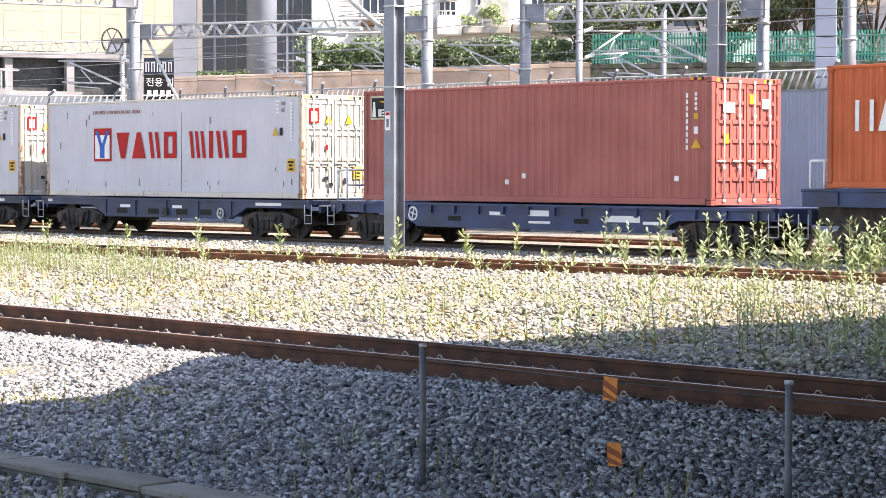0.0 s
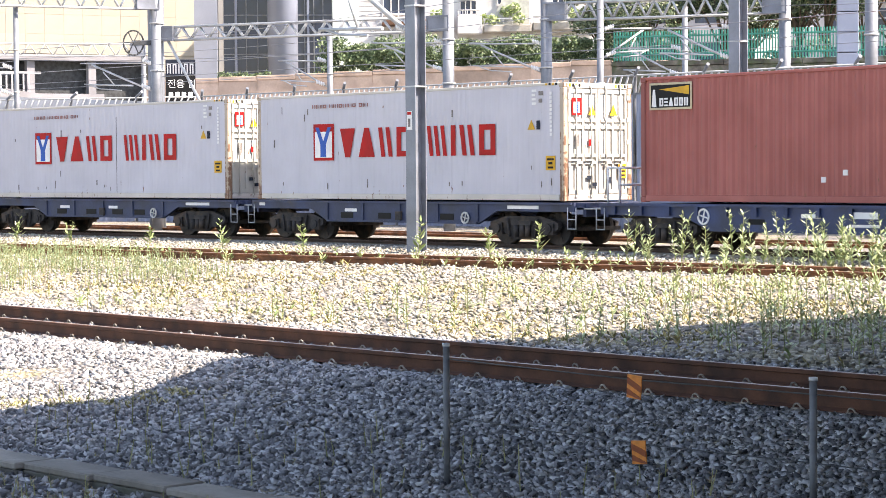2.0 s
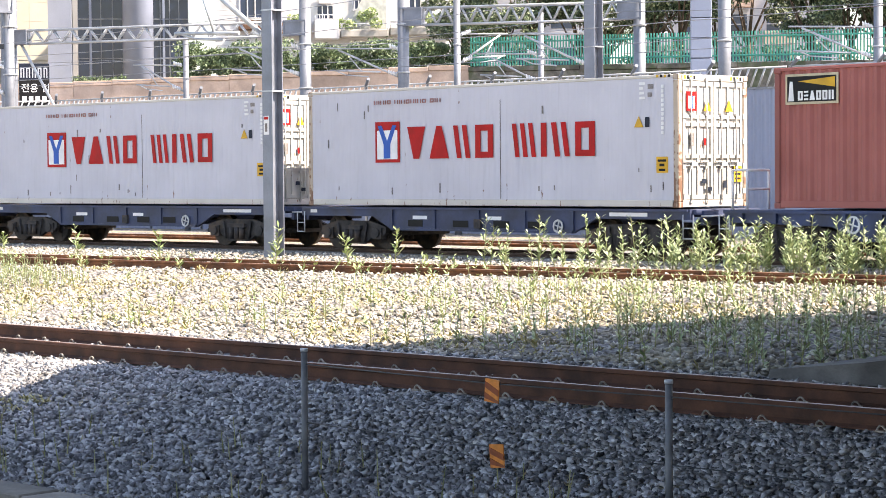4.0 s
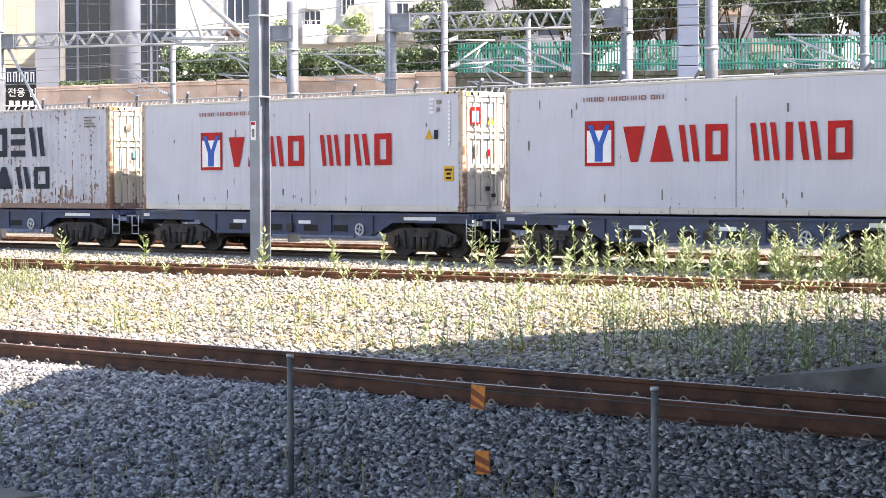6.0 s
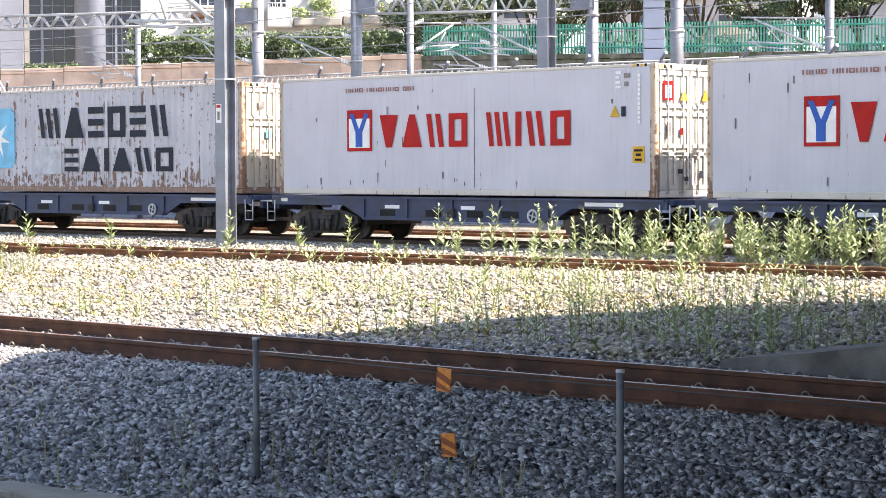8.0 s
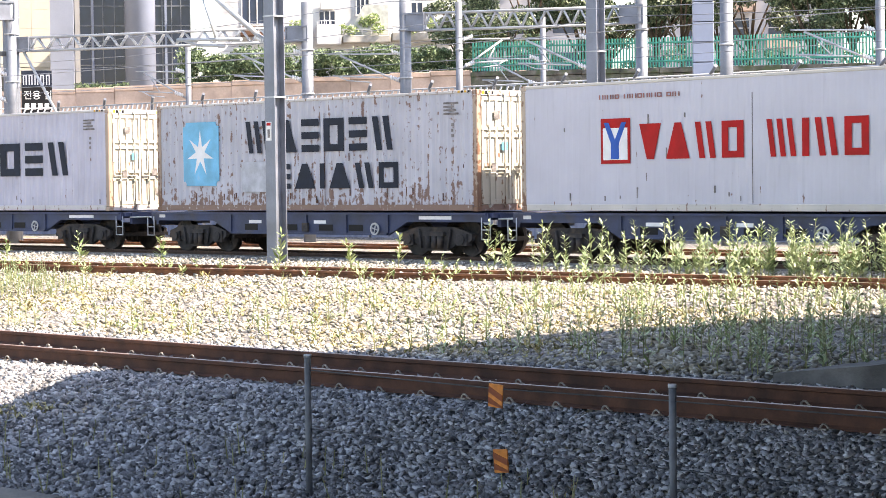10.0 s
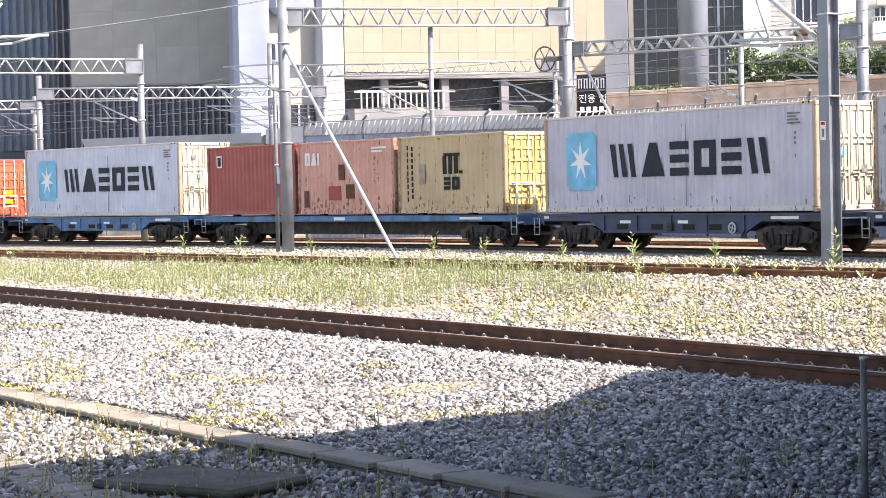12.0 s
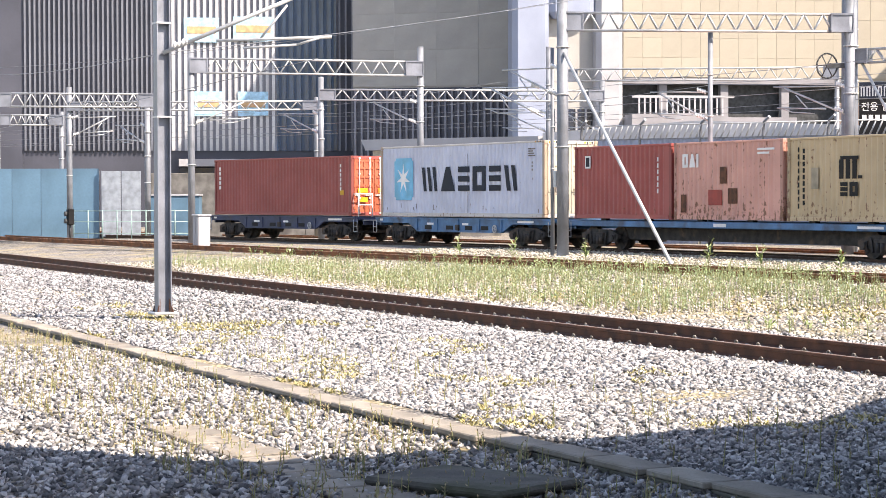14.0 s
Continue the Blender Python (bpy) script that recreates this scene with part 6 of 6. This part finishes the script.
def leaf_cloud(name, centres, radii, per, size, mat, seed, flat=0.8):
    """Leaves as small bent quads scattered in clumps."""
    rg = np.random.RandomState(seed)
    ctr = np.repeat(np.array(centres, float), per, axis=0)
    rad = np.repeat(np.array(radii, float), per)
    n = len(ctr)
    v = rg.normal(size=(n, 3))
    v /= np.linalg.norm(v, axis=1)[:, None]
    v *= (rg.uniform(0.25, 1.0, n) ** 0.5)[:, None] * rad[:, None]
    v[:, 2] *= flat
    p = ctr + v
    a = rg.normal(size=(n, 3))
    a /= np.linalg.norm(a, axis=1)[:, None]
    b = np.cross(a, rg.normal(size=(n, 3)))
    b /= np.linalg.norm(b, axis=1)[:, None] + 1e-9
    s = rg.uniform(size[0], size[1], n)[:, None]
    quad = np.stack([p - a * s, p + b * s * 0.5, p + a * s, p - b * s * 0.5], 1)
    me = bpy.data.meshes.new(name)
    me.vertices.add(4 * n)
    me.vertices.foreach_set("co", quad.reshape(-1))
    me.loops.add(4 * n)
    me.loops.foreach_set("vertex_index", np.arange(4 * n))
    me.polygons.add(n)
    me.polygons.foreach_set("loop_start", np.arange(0, 4 * n, 4))
    me.update(calc_edges=True)
    me.materials.append(mat)
    return me


def build_tree(x, y, z, h, spread, seed):
    rg = random.Random(seed)
    t = tagged(new("tree"), "broad leafy green tree above the retaining wall", "tree", "trees behind the yard")
    t.matrix_world = pose(x, y, z, 0, 0, rg.uniform(0, 360))
    bm = bmesh.new()
    bar(bm, (0, 0, -0.3), (0.1, 0, h * 0.35), 0.16, 8, r2=0.12)
    ctr, rad = [], []
    for k in range(9):
        a = k * 2.4
        tip = Vector((spread * math.cos(a) * rg.uniform(0.4, 0.9), spread * math.sin(a) * rg.uniform(0.4, 0.9), h * rg.uniform(0.45, 0.95)))
        bar(bm, (0.1, 0, h * rg.uniform(0.2, 0.35)), tip, 0.08, 5, r2=0.02)
        for _ in range(3):
            ctr.append(tip + Vector((rg.uniform(-1, 1), rg.uniform(-1, 1), rg.uniform(-0.6, 0.6))) * spread * 0.3)
            rad.append(spread * rg.uniform(0.2, 0.38))
    part("trunk", bm, BARK, t)
    crown = new("crown", leaf_cloud("crown", ctr, rad, 330, (0.05, 0.12), LEAF, seed))
    crown.parent = t


def build_plants():
    rg = random.Random(3)
    for k in range(22):
        x = 7.5 + k * 1.75 + rg.uniform(-0.6, 0.6)
        y = 111.5 - (x - 7) * 0.55 + rg.uniform(0, 4)
        build_tree(x, y, 6.4, rg.uniform(4.6, 7.5), rg.uniform(1.7, 2.6), 100 + k)
    ctr, rad = [], []
    for k in range(150):
        f = k / 150
        ctr.append((-7.5 + f * 15.5, 112.0 - f * 2.6 + rg.uniform(0, 1.6), 7.0 + rg.uniform(0, 1.6)))
        rad.append(rg.uniform(0.4, 0.75))
    tagged(new("hedge", leaf_cloud("hedge", ctr, rad, 300, (0.05, 0.11), SHRUB, 5)), "dense green shrubs on top of the retaining wall", "shrub", kind="stuff")
    c2 = [(9.5 + k * 1.1, 108.0 - k * 0.66 + rg.uniform(0.5, 1.5), 7.3 + rg.uniform(-0.2, 0.6)) for k in range(30)]
    tagged(new("hedge", leaf_cloud("hedge", c2, [rg.uniform(0.4, 0.8) for _ in c2], 150, (0.06, 0.13), SHRUB, 6)), "low green shrubs behind the picket fence", "shrub", kind="stuff")
    c4 = [(x, 130.2 + rg.uniform(-0.3, 0.3), z + rg.uniform(0, 0.4)) for x, z in ((-1.9, 11.3), (-1.5, 11.3), (1.0, 10.9), (1.6, 11.0), (2.4, 11.2), (2.9, 11.8), (3.2, 11.1), (5.2, 11.1), (6.4, 11.2), (7.2, 11.1))]
    tagged(new("terrace_shrubs", leaf_cloud("terrace_shrubs", c4, [0.42] * len(c4), 160, (0.06, 0.14), WEED, 9)), "small yellow green terrace plants", "shrub", kind="stuff")
    c3 = [(-15.2 + k * 0.35, 132.1, 7.7 + rg.uniform(0, 0.25)) for k in range(9)]
    tagged(new("planter_shrubs", leaf_cloud("planter_shrubs", c3, [0.3] * 9, 70, (0.05, 0.12), SHRUB, 8)), "small shrubs on the stone plinth", "shrub", kind="stuff")


build_plants()


def weeds(name, spots, height, label, seed, leaf, leaves=9, width=0.05, bushy=False):
    """Upright stalks with leaves along them, all in one mesh."""
    rg = random.Random(seed)
    bm = bmesh.new()
    verts, faces, mats = [], [], []

    def quad(a, b, c, d, m):
        k = len(verts)
        verts.extend((a, b, c, d))
        faces.append((k, k + 1, k + 2, k + 3))
        mats.append(m)
    for x, y, z in spots:
        h = rg.uniform(*height)
        lean = Vector((rg.gauss(0, 0.10), rg.gauss(0, 0.10), 1)) * h
        p = Vector((x, y, z - 0.03))
        r = 0.006 + 0.004 * h
        for ang in (0.0, 1.57):
            sd = Vector((math.cos(ang), math.sin(ang), 0)) * r
            quad(p - sd, p + sd, p + lean + sd * 0.4, p + lean - sd * 0.4, 0)
        for k in range(leaves):
            f = (k + 1.0) / leaves
            q = p + lean * (0.18 + 0.82 * f)
            a = rg.uniform(0, math.tau)
            ln = width * rg.uniform(0.8, 1.8) * (1.15 - 0.45 * f) * (1.6 if bushy else 1)
            out = Vector((math.cos(a), math.sin(a), rg.uniform(0.2, 1.0))) * ln * 2
            sd = Vector((-math.sin(a), math.cos(a), 0)) * ln * 0.34
            quad(q, q + out * 0.5 + sd, q + out, q + out * 0.5 - sd, 1)
    bm.free()
    me = bpy.data.meshes.new(name)
    me.from_pydata([tuple(v) for v in verts], [], faces)
    me.materials.append(STALK)
    me.materials.append(leaf)
    me.polygons.foreach_set("material_index", mats)
    tagged(new(name, me), label, "weeds", kind="stuff")


def spot(u, w):
    p = near_line(u, w)
    return p.x, p.y, ground_height(w)


def on_second(s, off):
    p = second_line(s, off)
    return p.x, p.y, ground_height(p.dot(N_NEAR))


def build_weeds():
    rg = random.Random(12)
    # tall weeds between the second line and the train, thick towards the right
    tall = []
    for k in range(330):
        s = rg.triangular(-31, -6, -18)
        tall.append(on_second(s, rg.uniform(1.9, 3.0)))
    weeds("tall_weeds", tall, (0.35, 1.15), "tall leafy green weeds before the freight train", 1, FRESH, 34, 0.034, True)
    # stems along the second rail
    line = [on_second(rg.uniform(-78, -14), rg.choice((-0.35, -0.15, 0.3, 0.6, 1.2)) + rg.uniform(-0.25, 0.25)) for _ in range(190)]
    weeds("rail_weeds", line, (0.15, 0.42), "thin green weeds along the rusty second rails", 2, WEED, 9, 0.05)
    single = [on_second(s, o) for s, o in ((-58, 3.2), (-52, 3.4), (-49, 3.0), (-46.5, 3.6), (-43, 3.1), (-40, 3.0), (-36.5, 3.3), (-34, 3.0), (-33, 3.4), (-62, 3.0), (-66, 3.3))]
    weeds("single_weeds", single * 2, (0.45, 0.85), "single leafy weeds beside the freight line", 3, WEED, 16, 0.045, True)
    # stems in the open strip before the second line
    strip, dry = [], []
    for _ in range(1700):
        u = rg.uniform(-62, -9)
        w = rg.uniform(19.6, 29.5)
        dens = noise.noise((u * 0.16, w * 0.22, 3.0)) + (0.25 if u > -26 else -0.22)
        if dens > rg.uniform(-0.1, 0.5):
            strip.append(spot(u, w))
        elif rg.random() < 0.18:
            dry.append(spot(u, w))
    weeds("strip_weeds", strip, (0.12, 0.5), "sparse upright green weeds on the gravel strip", 4, WEED, 8, 0.04)
    weeds("dry_weeds", dry, (0.06, 0.2), "short dry yellow grass on the gravel strip", 5, DRY, 7, 0.04)
    belt = []
    while len(belt) < 3600:                      # a clear-edged belt that narrows to both ends
        u, w = rg.uniform(-74, -34.5), rg.uniform(19.8, 30.5)
        lo = float(np.interp(u, (-74, -50, -37, -34.5), (20.6, 20.2, 20.4, 24.5)))
        hi = float(np.interp(u, (-74, -60, -45, -34.5), (22.0, 25.5, 29.5, 26.0)))
        if lo + 0.5 * noise.noise((u * 0.4, 0, 5)) < w < hi and rg.random() < 0.55 + noise.noise((u * 0.3, w * 0.5, 1)):
            belt.append(spot(u, w))
    weeds("grass_belt", belt, (0.22, 0.5), "belt of pale green stems on the gravel", 6, BELT, 6, 0.026)
    patch = [spot(rg.triangular(-30, -10, -17), rg.uniform(20.2, 28.5)) for _ in range(400)]
    weeds("patch_weeds", patch, (0.15, 0.62), "patch of tall thin green weeds on the gravel strip", 16, FRESH, 13, 0.036)
    mats_ = []
    for _ in range(9000):
        u, w = rg.uniform(-46, -9), rg.uniform(20.2, 31.5)
        edge = float(np.interp(u, (-46, -38, -30, -9), (-0.2, 0.0, 0.12, 0.15)))
        if noise.noise((u * 0.22, w * 0.45, 8.0)) + 0.5 * noise.noise((u * 0.9, w * 1.4, 2.0)) + edge > 0.3:
            mats_.append(spot(u, w))
    weeds("moss_tufts", mats_, (0.03, 0.07), "yellow green moss and low tufts between the stones", 7, MOSS, 8, 0.018, True)
    near = []
    for _ in range(330):
        near.append(spot(rg.uniform(-40, -10), rg.uniform(10.0, 12.6)))
    weeds("near_dry_weeds", near, (0.08, 0.34), "thin dry brown stems beside the cable trough", 8, STRAW, 8, 0.014)
    near2 = [spot(rg.uniform(-48, -12), rg.uniform(5.5, 9.0)) for _ in range(2800)]
    weeds("verge_weeds", near2, (0.05, 0.26), "dry brown and straw coloured stems on the verge", 9, STRAW, 9, 0.015)
    tufts = []
    for _ in range(9000):
        u, w = rg.uniform(-48, -18.5), rg.uniform(9.7, 14.0)
        if noise.noise((u * 0.35, w * 0.7, 21.0)) + 0.4 * noise.noise((u * 1.3, w * 2.0, 4.0)) > 0.27:
            tufts.append(spot(u, w))
    weeds("verge_tufts", tufts, (0.03, 0.09), "straw coloured tufts on the ballast", 10, MOSS, 9, 0.017, True)


build_weeds()


# ---- unseen shading roof and walls, and platform round the camera ----
def build_station():
    p = tagged(new("platform"), "grey concrete station platform", "platform", kind="structure")
    m = upon(near_line, -5, 0, 0)
    p.matrix_world = m
    part("slab", fresh(box, -60, 60, -7.0, 0.9, -0.8, 0.3), RAMP_GREY, p)
    # back and end walls are unseen, added to hold off skylight
    part("back_wall", fresh(box, 10, 40, -7.0, -6.6, 0.302, 4.99), CONCRETE, p)
    part("end_wall", fresh(box, 15, 15.4, -6.5, 0.8, 0.302, 4.99), CONCRETE, p)
    r = tagged(new("shade_roof"), "wide dark unseen station roof shaped to shade the ballast", "roof", kind="structure")
    h = 5.0
    dx, dy = sun_way.x / sun_way.z * (h + 0.5), sun_way.y / sun_way.z * (h + 0.5)
    # outline of the wanted ground shadow, moved sunwards to make the unseen roof
    edge = ((-11.3, 18.9), (-7.66, 18.2), (-7.4, 18.7), (-4.4, 22.1), (-3.3, 22.8), (-2.9, 24.4), (-2.75, 25.4), (0.26, 28.4), (3.5, 30.5), (7.0, 31.2), (40, 28), (40, -14), (-2.8, -14), (-2.8, 11.5), (-6, 15.5), (-30, 15.5), (-30, 18.9))
    bm = bmesh.new()
    lo = [bm.verts.new((x + dx, y + dy, h)) for x, y in edge]
    hi = [bm.verts.new((x + dx, y + dy, h + 0.35)) for x, y in edge]
    bm.faces.new(lo)
    bm.faces.new(hi[::-1])
    for k in range(len(edge)):
        j = (k + 1) % len(edge)
        bm.faces.new((lo[k], hi[k], hi[j], lo[j]))
    bmesh.ops.recalc_face_normals(bm, faces=bm.faces[:])
    part("slab", bm, DARK_STEEL, r)
    # unseen wall, added to darken the ballast on the right
    part("side_wall", fresh(box, 5.3, 5.7, -12.0, 13.2, -0.68, h - 0.01), RAMP_GREY, r, "unseen dark concrete wall added to deepen the shade")
    for x, y in ((8, -6), (16, -6), (24, -6), (8, -13), (24, -13)):
        part("column", fresh(bar, (x, y, -0.68), (x, y, h), 0.2, 12), GALV, r)


build_station()


# ---- what moves ----
def motions():
    ts = [k * 0.25 for k in range(57)]
    for thing, s_mid, z in MOVERS:
        walk(thing, [(t, upon(far_line, s_mid + run_at(t), 0.0, z, 5.0)) for t in ts])
    for ws, dx in WHEELS:
        walk(ws, [(k * 0.1, pose(dx, 0, 0.43, 0, math.degrees(run_at(k * 0.1) / 0.43), 0)) for k in range(141)])


motions()
